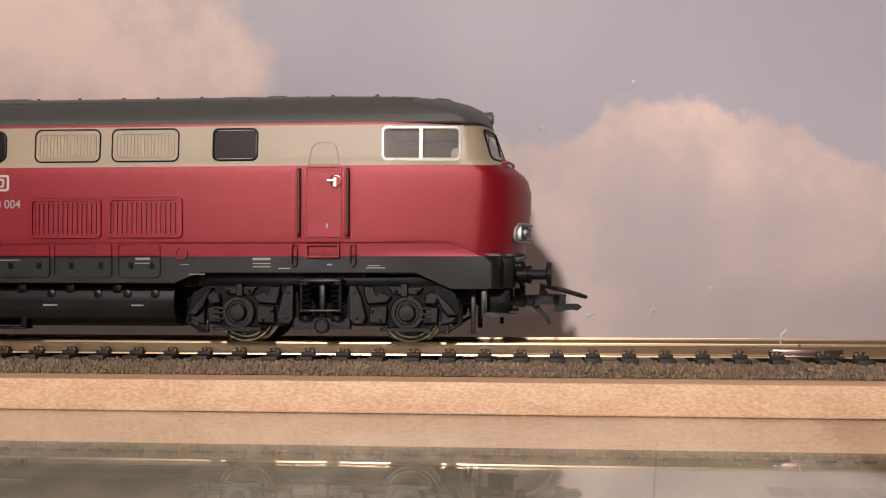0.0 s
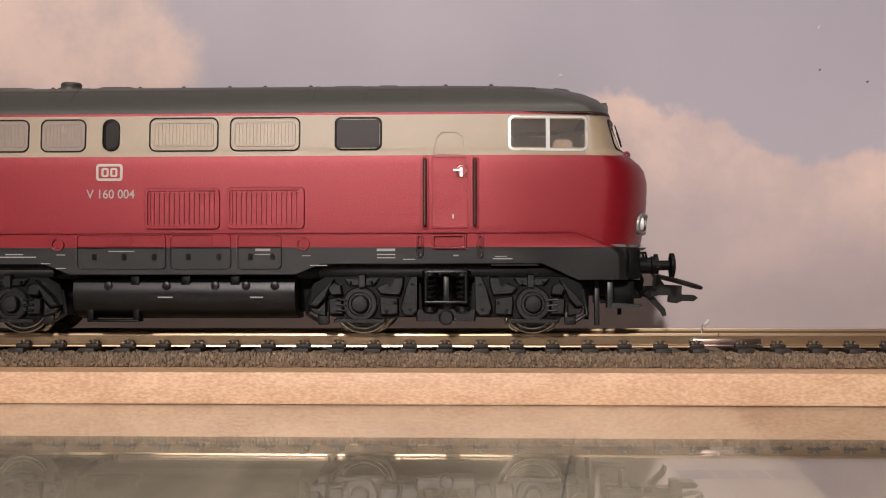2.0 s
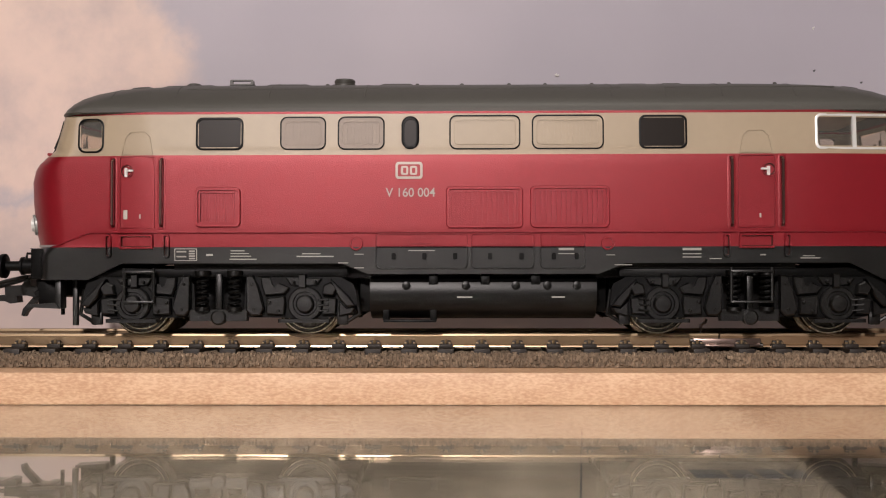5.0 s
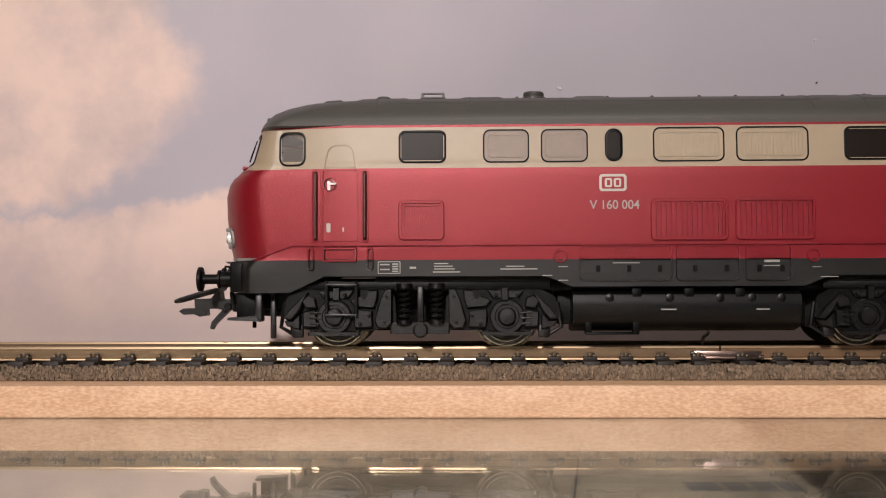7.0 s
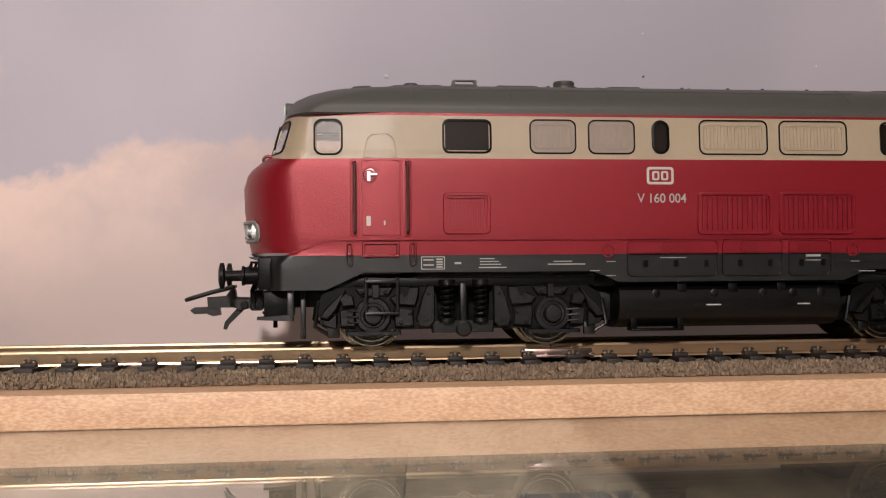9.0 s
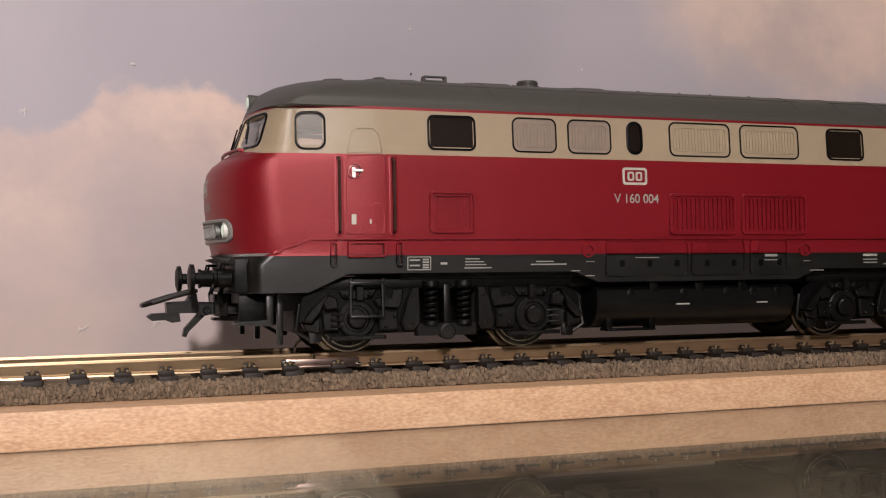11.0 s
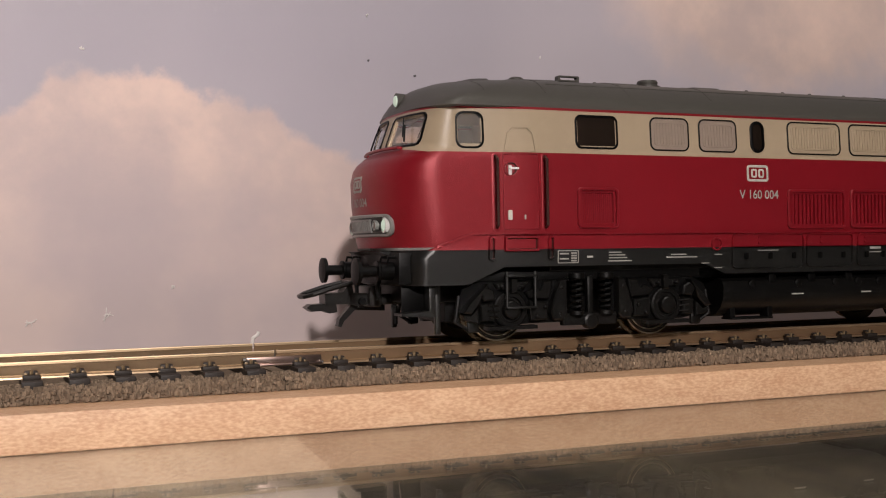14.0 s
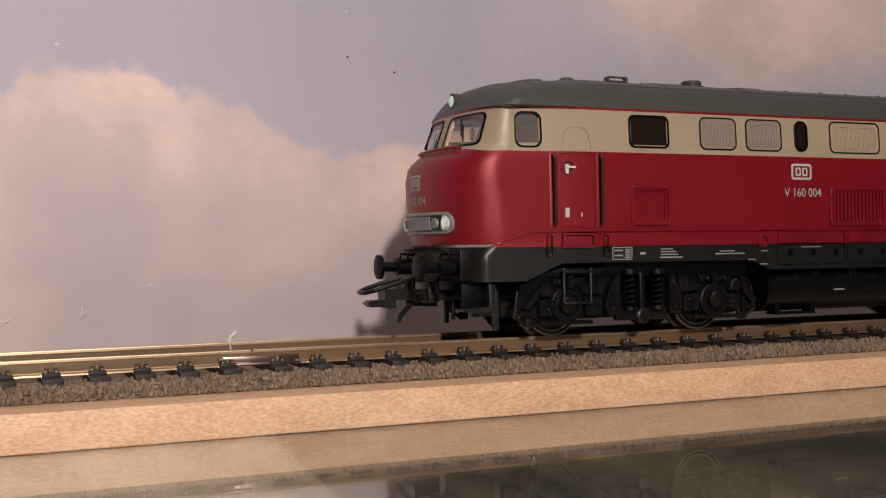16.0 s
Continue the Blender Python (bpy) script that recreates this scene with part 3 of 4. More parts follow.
def locomotive():
    loco = thing("model_locomotive", "red and cream model diesel locomotive rolling along the track", "model train")
    # openings: x0, x1, z0, z1, side (0 both)
    holes = [(-75.0, -70.9, 34.85, 40.1, -1), (61.1, 74.9, 34.85, 40.1, -1), (-74.9, -61.1, 34.85, 40.1, 1), (70.9, 75.0, 34.85, 40.1, 1),
             (-52.5, -44.7, 34.85, 40.1, -1), (28.9, 36.9, 34.85, 40.1, -1)]
    shell("skirt", [10.2, 11.8, 13.4, 15.0, 16.45], SKIRT, loco, bottom={0: 11.45, 21.2: 11.45, -21.2: 11.45, 26.0: 13.42, -26.0: 13.42, 66.9: 13.45,
          -66.9: 13.45, 73.5: 10.4, -73.5: 10.4})
    shell("lower_body", [16.45, 17.0, 18.5, 20, 20.8, 22.5, 25, 26.6, 27.6, 29, 30.2, 31.3, 31.9, 32.4, 32.9, 33.4], RED, loco, GRILLES + [(c + d - 0.45, c + d + 0.45, 20.0, 32.9, -1) for c in (-63.85, DOOR_RIGHT) for d in (-4.6, 4.6)])
    shell("upper_body", [33.4, 33.8, 34.2, 34.5, 34.85, 35.2, 37.5, 40.1, 41.0], CREAM, loco, holes, [(0.075, 0.55, 34.85, 40.1)])
    # the nose shoulder is red over the cream storey's foot
    for end in (-1, 1):
        bm = bmesh.new()
        f = nose_map(end)
        ys = [-15.0 + k for k in range(31)]
        for ya, yb in zip(ys, ys[1:]):
            for k in range(5):
                quad = [(y, 33.3 + (1.1 * max(0.0, 1 - (abs(y) / 14.9) ** 2.5) + 0.1) * q / 5) for y, q in ((ya, k), (yb, k), (yb, k + 1), (ya, k + 1))]
                bm.faces.new([bm.verts.new(f(y, z, 0.1)) for y, z in quad])
        bmesh.ops.remove_doubles(bm, verts=bm.verts, dist=0.01)
        part("nose_shoulder", bm, RED, loco, smooth=40)
    shell("waist_line", [41.0, 41.45], RED, loco)
    shell("roof", [41.45, 42.0, 42.5, 43.1, 43.7, 44.3, 44.9, 45.5, 46.0, 46.5, 46.9, 47.3, 47.6, 47.9, 48.1, 48.25, 48.4, 48.5, 48.6], ROOF, loco, scaled=True)
    # dark inside, cabs with floors
    bm = bmesh.new()
    box(bm, -57.5, 57.5, -15.6, 15.6, 12.5, 41.5)
    part("inner_block", bm, INNER, loco, smooth=0)
    for end in (-1, 1):
        bm = bmesh.new()
        box(bm, *sorted((end * 57.6, end * 58.4)), -15.8, 15.8, 31.5, 42)
        box(bm, *sorted((end * 74.5, end * 79)), -9, 9, 31.5, 34.4, 0.5)
        box(bm, *sorted((end * 64.5, end * 68.5)), -9.5, -5, 31.5, 35.6, 0.5)
        box(bm, *sorted((end * 58.5, end * 74)), -13.5, 13.5, 30.6, 31.5)
        box(bm, *sorted((end * 58.5, end * 75)), -14.5, 14.5, 41.6, 42.0)
        part("cab_interior", bm, CABIN, loco, smooth=0)
        bm = bmesh.new()
        box(bm, *sorted((end * 57.6, end * 74)), -13.5, 13.5, 13.2, 30.5)
        part("cab_floor_block", bm, INNER, loco, smooth=0)

    def window(x0, x1, z0, z1, r, frame_mat, fmap=NEAR, pane=True, w=0.42, name="window", proud=0.22, mullion=None):
        bm = bmesh.new()
        ring(bm, rounded(x0, x1, z0, z1, r), rounded(x0 + w, x1 - w, z0 + w, z1 - w, max(0.3, r - w * 0.6)), -0.75 if fmap is NEAR else -0.1, proud, fmap)
        if mullion:
            plate(bm, rounded(mullion - 0.35, mullion + 0.35, z0 + 0.3, z1 - 0.3, 0.1, 1), -0.6, proud, fmap)
        fr = part(name, bm, frame_mat, loco)
        if pane:
            bm = bmesh.new()
            plate(bm, rounded(x0 + w * 0.6, x1 - w * 0.6, z0 + w * 0.6, z1 - w * 0.6, max(0.3, r - w * 0.6)), -0.5, -0.25, fmap)
            p = part("pane", bm, PANE, fr, smooth=0)
            p.visible_shadow = False
        return fr

    window(-75.5, -70.4, 34.0, 40.45, 1.5, BLACK, w=0.34, proud=0.15)
    window(60.65, 75.4, 34.2, 40.75, 1.1, CHROME, w=0.42, proud=0.15, mullion=68.0)
    window(-75.4, -60.65, 34.2, 40.75, 1.1, CHROME, FAR, mullion=-68.0)
    window(70.4, 75.5, 34.0, 40.45, 1.5, BLACK, FAR)
    for x0, x1, z0, z1 in ((-53.0, -44.2, 34.3, 40.4), (28.55, 37.35, 34.35, 40.6)):
        fr = window(x0, x1, z0, z1, 1.2, BLACK, w=0.36, pane=False, proud=0.14)
        bm = bmesh.new()
        plate(bm, rounded(x0 + 0.25, x1 - 0.25, z0 + 0.25, z1 - 0.25, 1.0), -0.4, -0.12, NEAR)
        part("pane", bm, SMOKE, fr, "smoky engine-room pane", smooth=0)
    # the narrow oval light: dark recess in a black rim
    bm = bmesh.new()
    ring(bm, rounded(-15.0, -11.75, 34.4, 40.5, 1.6), rounded(-14.45, -12.3, 34.95, 39.95, 1.05), -0.1, 0.3, NEAR)
    ov = part("oval_window", bm, BLACK, loco)
    bm = bmesh.new()
    plate(bm, rounded(-14.6, -12.15, 34.8, 40.1, 1.1), 0.02, 0.08, NEAR)
    part("pane", bm, SMOKE, ov)
    # blind louvred windows
    for x0, x1 in ((-37.4, -28.9), (-26.75, -18.1), (-6.2, 6.85), (8.95, 22.15)):
        z1 = 40.5 if x0 < -10 else 40.7
        bm = bmesh.new()
        ring(bm, rounded(x0, x1, 34.3, z1, 1.3), rounded(x0 + 0.26, x1 - 0.26, 34.56, z1 - 0.26, 1.1), -0.1, 0.16, NEAR)
        fr = part("blind_window", bm, BLACK, loco)
        bm = bmesh.new()
        ring(bm, rounded(x0 + 0.9, x1 - 0.9, 35.2, z1 - 0.9, 0.7), rounded(x0 + 1.1, x1 - 1.1, 35.4, z1 - 1.1, 0.5), -0.1, 0.14, NEAR)
        k = x0 + 1.5
        while k < x1 - 1.4:
            plate(bm, [(k, 35.5), (k + 0.3, 35.5), (k + 0.3, z1 - 1.2), (k, z1 - 1.2)], -0.05, 0.12 if x0 > -10 else 0.13, NEAR)
            k += 0.66
        if x0 < -10:
            plate(bm, rounded(x0 + 0.27, x1 - 0.27, 34.57, z1 - 0.27, 1.1), -0.05, 0.06, NEAR)
        part("louvre", bm, TAUPE if x0 < -10 else CREAM, fr)
    # front windows
    for end in (-1, 1):
        f = nose_map(end)
        for s in (-1, 1):
            y0, y1 = sorted((s * 1.3, s * 12.8))
            o = rounded(y0, y1, 34.6, 40.6, 1.2)
            i = rounded(y0 + 0.36, y1 - 0.36, 34.96, 40.24, 1.0)
            bm = bmesh.new()
            o, i = dense(o, i)
            ring(bm, o, i, -0.6, 0.2, f)
            fr = part("front_window", bm, BLACK, loco)
            bm = bmesh.new()
            plate(bm, rounded(y0 + 0.4, y1 - 0.4, 35.0, 40.2, 0.9), -0.35, -0.15, f)
            p = part("pane", bm, PANE, fr, smooth=0)
            p.visible_shadow = False
            bm = bmesh.new()
            tube(bm, [f(s * 6.5, 40.0, 0.5), f(s * 8.2, 36.5, 0.55)], 0.13, 6)
            tube(bm, [f(s * 7.6, 38.6, 0.45), f(s * 9.0, 35.6, 0.45)], 0.17, 6)
            part("wiper", bm, BLACK, fr)
    # doors, handrails, steps
    for end in (-1, 1):
        c = -63.85 if end < 0 else DOOR_RIGHT
        bm = bmesh.new()
        dome = [(c - 3.1, 33.6), (c + 2.9, 33.6), (c + 2.35, 36.9), (c + 1.3, 37.8), (c - 1.4, 37.8), (c - 2.4, 36.9)]
        inner = [(c - 2.95, 33.6), (c + 2.75, 33.6), (c + 2.2, 36.8), (c + 1.25, 37.65), (c - 1.35, 37.65), (c - 2.25, 36.8)]
        ring(bm, dome, inner, -0.05, 0.2, NEAR)
        part("door_arch", bm, CREAM, loco)
        bm = bmesh.new()
        ring(bm, rounded(c - 3.35, c + 3.35, 19.9, 33.2, 0.3), rounded(c - 3.2, c + 3.2, 20.05, 33.05, 0.3), -0.05, 0.24, NEAR)
        plate(bm, rounded(c - 3.1, c + 3.1, 20.15, 32.95, 0.3), -0.05, 0.05, NEAR)
        door = part("cab_door", bm, RED, loco)
        hx = c - 2.1 if end < 0 else c + 2.1
        bm = bmesh.new()
        plate(bm, rounded(hx - 0.28, hx + 0.28, 29.4, 31.1, 0.12), 0.0, 0.25, NEAR)
        plate(bm, rounded(hx - 0.15 + (0.0 if end < 0 else -1.3), hx + 0.15 + (1.3 if end < 0 else 0.0), 30.4, 30.75, 0.12), 0.25, 0.6, NEAR)
        part("door_handle", bm, CHROME, door, "small chrome lever handle")
        bm = bmesh.new()
        ring(bm, rounded(hx - 1.15, hx + 1.45, 29.2, 31.8, 1.28, 7), rounded(hx - 0.95, hx + 1.25, 29.4, 31.6, 1.08, 7), -0.05, 0.3, NEAR)
        esc = part("escutcheon", bm, RED, door)
        # thin darker ring just inside the escutcheon
        bm = bmesh.new()
        ring(bm, rounded(hx - 0.97, hx + 1.27, 29.38, 31.62, 1.1, 7), rounded(hx - 0.75, hx + 1.05, 29.6, 31.4, 0.9, 7), -0.05, 0.07, NEAR)
        part("dark_inner_ring", bm, GRIP, esc)
        bm = bmesh.new()
        if end < 0:
            plate(bm, rounded(hx - 0.45, hx + 0.3, 21.6, 23.3, 0.15), 0.0, 0.2, NEAR)
        plate(bm, rounded(c + 0.45, c + 0.75, 21.7, 22.5, 0.05, 1), 0.04, 0.09, NEAR)
        part("door_plate", bm, WHITE, door)
        for dx in (-4.6, 4.6):
            bm = bmesh.new()
            ring(bm, rounded(c + dx - 0.75, c + dx + 0.75, 19.6, 33.3, 0.7), rounded(c + dx - 0.42, c + dx + 0.42, 19.95, 32.95, 0.4), -0.1, 0.12, NEAR)
            rec = part("rail_recess", bm, RED, loco)
            bm = bmesh.new()
            plate(bm, rounded(c + dx - 0.6, c + dx + 0.6, 19.85, 33.05, 0.45), -1.0, -0.75, NEAR)
            part("recess_back", bm, RED, rec)
            bm = bmesh.new()
            tube(bm, [NEAR(c + dx, 20.3, 0.1), NEAR(c + dx, 20.6, 0.85), NEAR(c + dx, 32.3, 0.85), NEAR(c + dx, 32.6, 0.1)], 0.27, 8)
            part("handrail", bm, GRIP, rec)
            bm = bmesh.new()
            sx = c + dx * 1.2
            ring(bm, rounded(sx - 0.62, sx + 0.62, 14.5, 18.8, 0.6), rounded(sx - 0.36, sx + 0.36, 14.8, 18.5, 0.34), -0.1, 0.65, NEAR)
            for v in bm.verts:
                v.co.z = max(v.co.z, 16.5)
            part("foot_rail_top", bm, RED, loco)
            bm = bmesh.new()
            ring(bm, rounded(sx - 0.62, sx + 0.62, 14.5, 18.8, 0.6), rounded(sx - 0.36, sx + 0.36, 14.8, 18.5, 0.34), -0.1, 0.65, NEAR)
            for v in bm.verts:
                v.co.z = min(v.co.z, 16.4)
            fr = part("foot_rail", bm, SKIRT, loco)
            # dark ring: shade inside the foot rail, put into the colour
            bm = bmesh.new()
            ring(bm, rounded(sx - 0.38, sx + 0.38, 14.78, 18.52, 0.34), rounded(sx - 0.24, sx + 0.24, 14.95, 18.35, 0.22), -0.05, 0.06, NEAR)
            part("painted_shade_ring", bm, GRIP, fr)
        bm = bmesh.new()
        ring(bm, rounded(c - 3.3, c + 3.1, 16.1, 18.8, 0.25), rounded(c - 2.95, c + 2.75, 16.45, 18.45, 0.2), -0.1, 0.7, NEAR)
        st = part("step_recess", bm, RED, loco)
        # dark ring: shade round the step opening, put into the colour
        bm = bmesh.new()
        ring(bm, *dense(rounded(c - 2.98, c + 2.78, 16.42, 18.48, 0.2), rounded(c - 2.8, c + 2.6, 16.6, 18.3, 0.15)), -0.1, 0.04, NEAR)
        part("painted_shade_ring", bm, GRIP, st)
    # body grilles
    for x0, x1, z0, z1, fine in ((-53.0, -44.6, 20.1, 27.4, True), (-6.8, 7.25, 19.85, 27.5, False), (8.6, 23.05, 19.9, 27.6, False)):
        bm = bmesh.new()
        ring(bm, rounded(x0, x1, z0, z1, 0.9), rounded(x0 + 0.5, x1 - 0.5, z0 + 0.5, z1 - 0.5, 0.6), -0.1, 0.5, NEAR)
        g = part("side_grille", bm, RED, loco)
        k, step = x0 + 1.05, 0.42 if fine else 0.94
        bm = bmesh.new()
        plate(bm, rounded(x0 + 0.75, x1 - 0.75, z0 + 0.75, z1 - 0.75, 0.3), *((-0.62, -0.45) if fine else (-0.65, -0.34)), NEAR)
        part("grille_back", bm, RED, g)
        ring(bm := bmesh.new(), rounded(x0 + 0.45, x1 - 0.45, z0 + 0.45, z1 - 0.45, 0.5), rounded(x0 + 0.95, x1 - 0.95, z0 + 0.95, z1 - 0.95, 0.2), -0.5, 0.05, NEAR)
        part("grille_frame", bm, RED, g)
        while k < x1 - 1.0:
            bm = bmesh.new()
            plate(bm, [(k, z0 + 0.9), (k + step * 0.62, z0 + 0.9), (k + step * 0.62, z1 - 0.9), (k, z1 - 0.9)], -0.5, -0.35 if fine else 0.05, NEAR)
            part("slat", bm, RED, g, smooth=0)
            k += step
    # raised belt line along the body foot and the service hatches
    bm = bmesh.new()
    band(bm, -73, 19.25, 73, 19.25, 0.32, -0.1, 0.62, NEAR)
    for e in (-1, 1):
        band(bm, e * 73, 19.25, e * 79.2, 17.0, 0.36, -0.1, 0.62, NEAR, 0.6)
    part("belt_line", bm, RED, loco)
    for x0, x1 in ((-19.8, -2.9), (-2.2, 9.3), (10.4, 18.7)):
        for mat, z0, z1 in ((RED, 16.5, 19.0), (SKIRT, 12.4, 16.4)):
            bm = bmesh.new()
            a, b = rounded(x0, x1, 12.4, 19.0, 0.9), rounded(x0 + 0.22, x1 - 0.22, 12.62, 18.78, 0.75)
            cl = lambda pts: [(x, min(max(z, z0), z1)) for x, z in pts]
            ring(bm, cl(a), cl(b), -0.05, 0.4, NEAR)
            part("hatch", bm, mat, loco)
        bm = bmesh.new()
        n = max(2, int((x1 - x0) / 4.5))
        for k in range(n):
            xx = x0 + (k + 0.6) * (x1 - x0) / n
            plate(bm, rounded(xx - 0.4, xx + 0.4, 14.1, 15.3, 0.2), -0.05, 0.28, NEAR)
        part("hatch_louvre", bm, BLACK, loco)
        bm = bmesh.new()
        for k in range(max(1, n // 2)):
            xx = x0 + (k + 0.5) * (x1 - x0) / max(1, n // 2)
            for z in (17.2, 18.2):
                plate(bm, rounded(xx - 2.3, xx + 2.3, z - 0.16, z + 0.16, 0.1, 2), -0.05, 0.24, NEAR)
        part("hatch_rib", bm, RED, loco)
    for x in (-23.3, 22.75):
        bm = bmesh.new()
        ring(bm, rounded(x - 1.25, x + 1.25, 15.8, 18.3, 1.24, 7), rounded(x - 0.95, x + 0.95, 16.1, 18.0, 0.94, 7), -0.05, 0.42, NEAR)
        part("filler_cap", bm, RED, loco)
    # small unreadable white inscriptions as bars
    for x, z, w, h in ((-55.6, 15.6, 1.8, 0.35), (-55.6, 14.7, 1.8, 0.35), (-50.4, 15.0, 1.2, 0.5), (-45.2, 15.75, 2.6, 0.25), (-44.8, 15.25, 3.4, 0.25), (-44.6, 14.75, 3.8, 0.25),
                       (-44.2, 14.2, 5.0, 0.28), (-31.6, 15.2, 3.4, 0.25), (-30.9, 14.7, 6.8, 0.28), (-22.8, 15.1, 1.7, 0.22), (-25.7, 13.5, 1.8, 0.22), (-22.8, 12.6, 1.8, 0.22),
                       (-11.3, 15.75, 4.9, 0.22), (15.2, 16.0, 2.8, 0.6), (15.6, 15.15, 3.8, 0.22), (23.3, 14.9, 1.6, 0.2), (25.6, 13.1, 3.2, 0.22), (38.1, 15.95, 3.4, 0.6),
                       (38.1, 15.1, 3.4, 0.25), (38.1, 14.5, 3.4, 0.25), (42.4, 14.2, 2.2, 0.22), (51.0, 14.9, 1.0, 0.35), (59.3, 14.7, 2.2, 0.2), (59.6, 14.3, 3.6, 0.25),
                       (-77.3, 10.9, 1.5, 0.3)):
        bm = bmesh.new()
        h *= 0.75
        plate(bm, [(x - w / 2, z - h / 2), (x + w / 2, z - h / 2), (x + w / 2, z + h / 2), (x - w / 2, z + h / 2)], -0.05, 0.05, NEAR)
        part("inscription_bar", bm, FAINT, loco, smooth=0)
    bm = bmesh.new()
    ring(bm, rounded(-56.9, -52.7, 13.9, 16.2, 0.1, 1), rounded(-56.75, -52.85, 14.05, 16.05, 0.1, 1), -0.05, 0.05, NEAR)
    for k in range(4):
        plate(bm, [(-54.2, 14.2 + k * 0.45), (-53.1, 14.2 + k * 0.45), (-53.1, 14.48 + k * 0.45), (-54.2, 14.48 + k * 0.45)], -0.05, 0.05, NEAR)
    part("brake_panel", bm, FAINT, loco)
    # emblem as plain shapes, and the running number
    bm = bmesh.new()
    ring(bm, rounded(-16.1, -11.1, 28.9, 32.05, 0.6), rounded(-15.65, -11.55, 29.35, 31.6, 0.3), -0.05, 0.08, NEAR)
    for x0, x1 in ((-15.1, -13.75), (-13.45, -12.1)):
        ring(bm, rounded(x0, x1, 29.65, 31.3, 0.35, 4), rounded(x0 + 0.4, x1 - 0.35, 29.98, 30.97, 0.15, 4), -0.05, 0.06, NEAR)
    part("emblem", bm, WHITE, loco)
    writing("V 160 004", 1.62, FAINT, NEAR, -17.9, 25.65, loco, "running_number", 0.05, 9.1)
    for end in (-1, 1):
        f = nose_map(end)
        bm = bmesh.new()
        ring(bm, rounded(-2.3, 2.3, 27.0, 29.9, 0.5), rounded(-1.9, 1.9, 27.4, 29.5, 0.3), -0.05, 0.08, f)
        for y0 in (-1.45, 0.15):
            ring(bm, rounded(y0, y0 + 1.3, 27.7, 29.2, 0.3, 4), rounded(y0 + 0.35, y0 + 0.95, 28.0, 28.9, 0.12, 4), -0.05, 0.06, f)
        part("front_emblem", bm, FAINT, loco)
        g = (lambda f, end: lambda x, z, h: f(x * end, z, h))(f, end)
        writing("V 160 004", 1.5, FAINT, g, -4.2, 24.4, loco, "front_number", 0.06, 8.4)
        # one lamp unit across the nose: grille in the middle, tail and head lamps at its ends
        bm = bmesh.new()
        o, i = dense(rounded(-10.9, 10.9, 18.95, 22.9, 1.7, 6), rounded(-10.4, 10.4, 19.45, 22.4, 1.3, 6))
        ring(bm, o, i, -0.4, 0.6, f)
        u = part("lamp_housing", bm, SILVER, loco)
        bm = bmesh.new()
        band(bm, -10.5, 20.92, 10.5, 20.92, 3.2, -0.15, 0.15, f, 0.7)
        part("lamp_back", bm, SKIRT, u)
        for z in (19.9, 21.95):
            bm = bmesh.new()
            band(bm, -5.4, z, 5.4, z, 0.28, 0.1, 0.55, f, 0.7)
            part("grille_rail", bm, SILVER, u)
        for k in range(16):
            bm = bmesh.new()
            yy = -5.0 + k * 0.667
            plate(bm, [(yy - 0.15, 19.8), (yy + 0.15, 19.8), (yy + 0.15, 22.05), (yy - 0.15, 22.05)], 0.1, 0.5, f)
            part("lamp_slat", bm, SILVER, u, smooth=0)
        for e in (-1, 1):
            c = f(e * 9.0, 20.95, 0.25)
            bm = bmesh.new()
            lathe(bm, [(-end * 0.5, 1.38), (end * 0.25, 1.38), (end * 0.3, 1.2), (-end * 0.4, 1.1)], c, "X", 22, True)
            part("bezel", bm, CHROME, u)
            bm = bmesh.new()
            lathe(bm, [(-end * 0.4, 1.12), (end * 0.2, 1.1), (end * 0.45, 0.7), (end * 0.55, 0.2)], c, "X", 20)
            part("headlight", bm, SIGNAL if end < 0 else LENS, u)
            c = f(e * 6.6, 20.95, 0.25)
            bm = bmesh.new()
            lathe(bm, [(-end * 0.4, 0.95), (end * 0.3, 0.95), (end * 0.32, 0.75), (-end * 0.2, 0.7)], c, "X", 18, True)
            part("bezel", bm, SILVER, u)
            bm = bmesh.new()
            lathe(bm, [(-end * 0.4, 0.75), (end * 0.1, 0.72), (end * 0.3, 0.35)], c, "X", 16)
            part("tail_light", bm, LENS, u)
        # silver sill line at the foot of the nose, grab bar under the windows, top lamp
        bm = bmesh.new()
        ys = [-15.6 + k * 31.2 / 40 for k in range(41)]
        for ya, yb in zip(ys, ys[1:]):
            plate(bm, [(ya, 16.5), (yb, 16.5), (yb, 16.95), (ya, 16.95)], -1.2, 0.35, f)
        bmesh.ops.remove_doubles(bm, verts=bm.verts, dist=0.005)
        part("nose_sill", bm, SILVER, loco)
        bm = bmesh.new()
        tube(bm, [f(-9, 34.4, 0.0), f(-9, 34.5, 1.0)] + [f(y, 34.55, 1.05) for y in (-6, -3, 0, 3, 6)] + [f(9, 34.5, 1.0), f(9, 34.4, 0.0)], 0.3, 8)
        part("grab_bar", bm, RED, loco)
        bm = bmesh.new()
        lathe(bm, [(end * 75.3, 1.1), (end * 79.4, 1.45), (end * 80.5, 1.5), (end * 80.55, 1.2)], (0, 0, 43.9), "X", 20)
        tl = part("top_lamp", bm, ROOF, loco)
        bm = bmesh.new()
        lathe(bm, [(end * 80.4, 1.15), (end * 80.75, 0.9), (end * 80.85, 0.2)], (0, 0, 43.9), "X", 18)
        part("lens", bm, SIGNAL if end < 0 else LENS, tl)
        front_gear(loco, end)
    roof_gear(loco)
    underframe(loco)
    for c in (-49.15, 49.15):
        bogie(loco, c)
    return loco


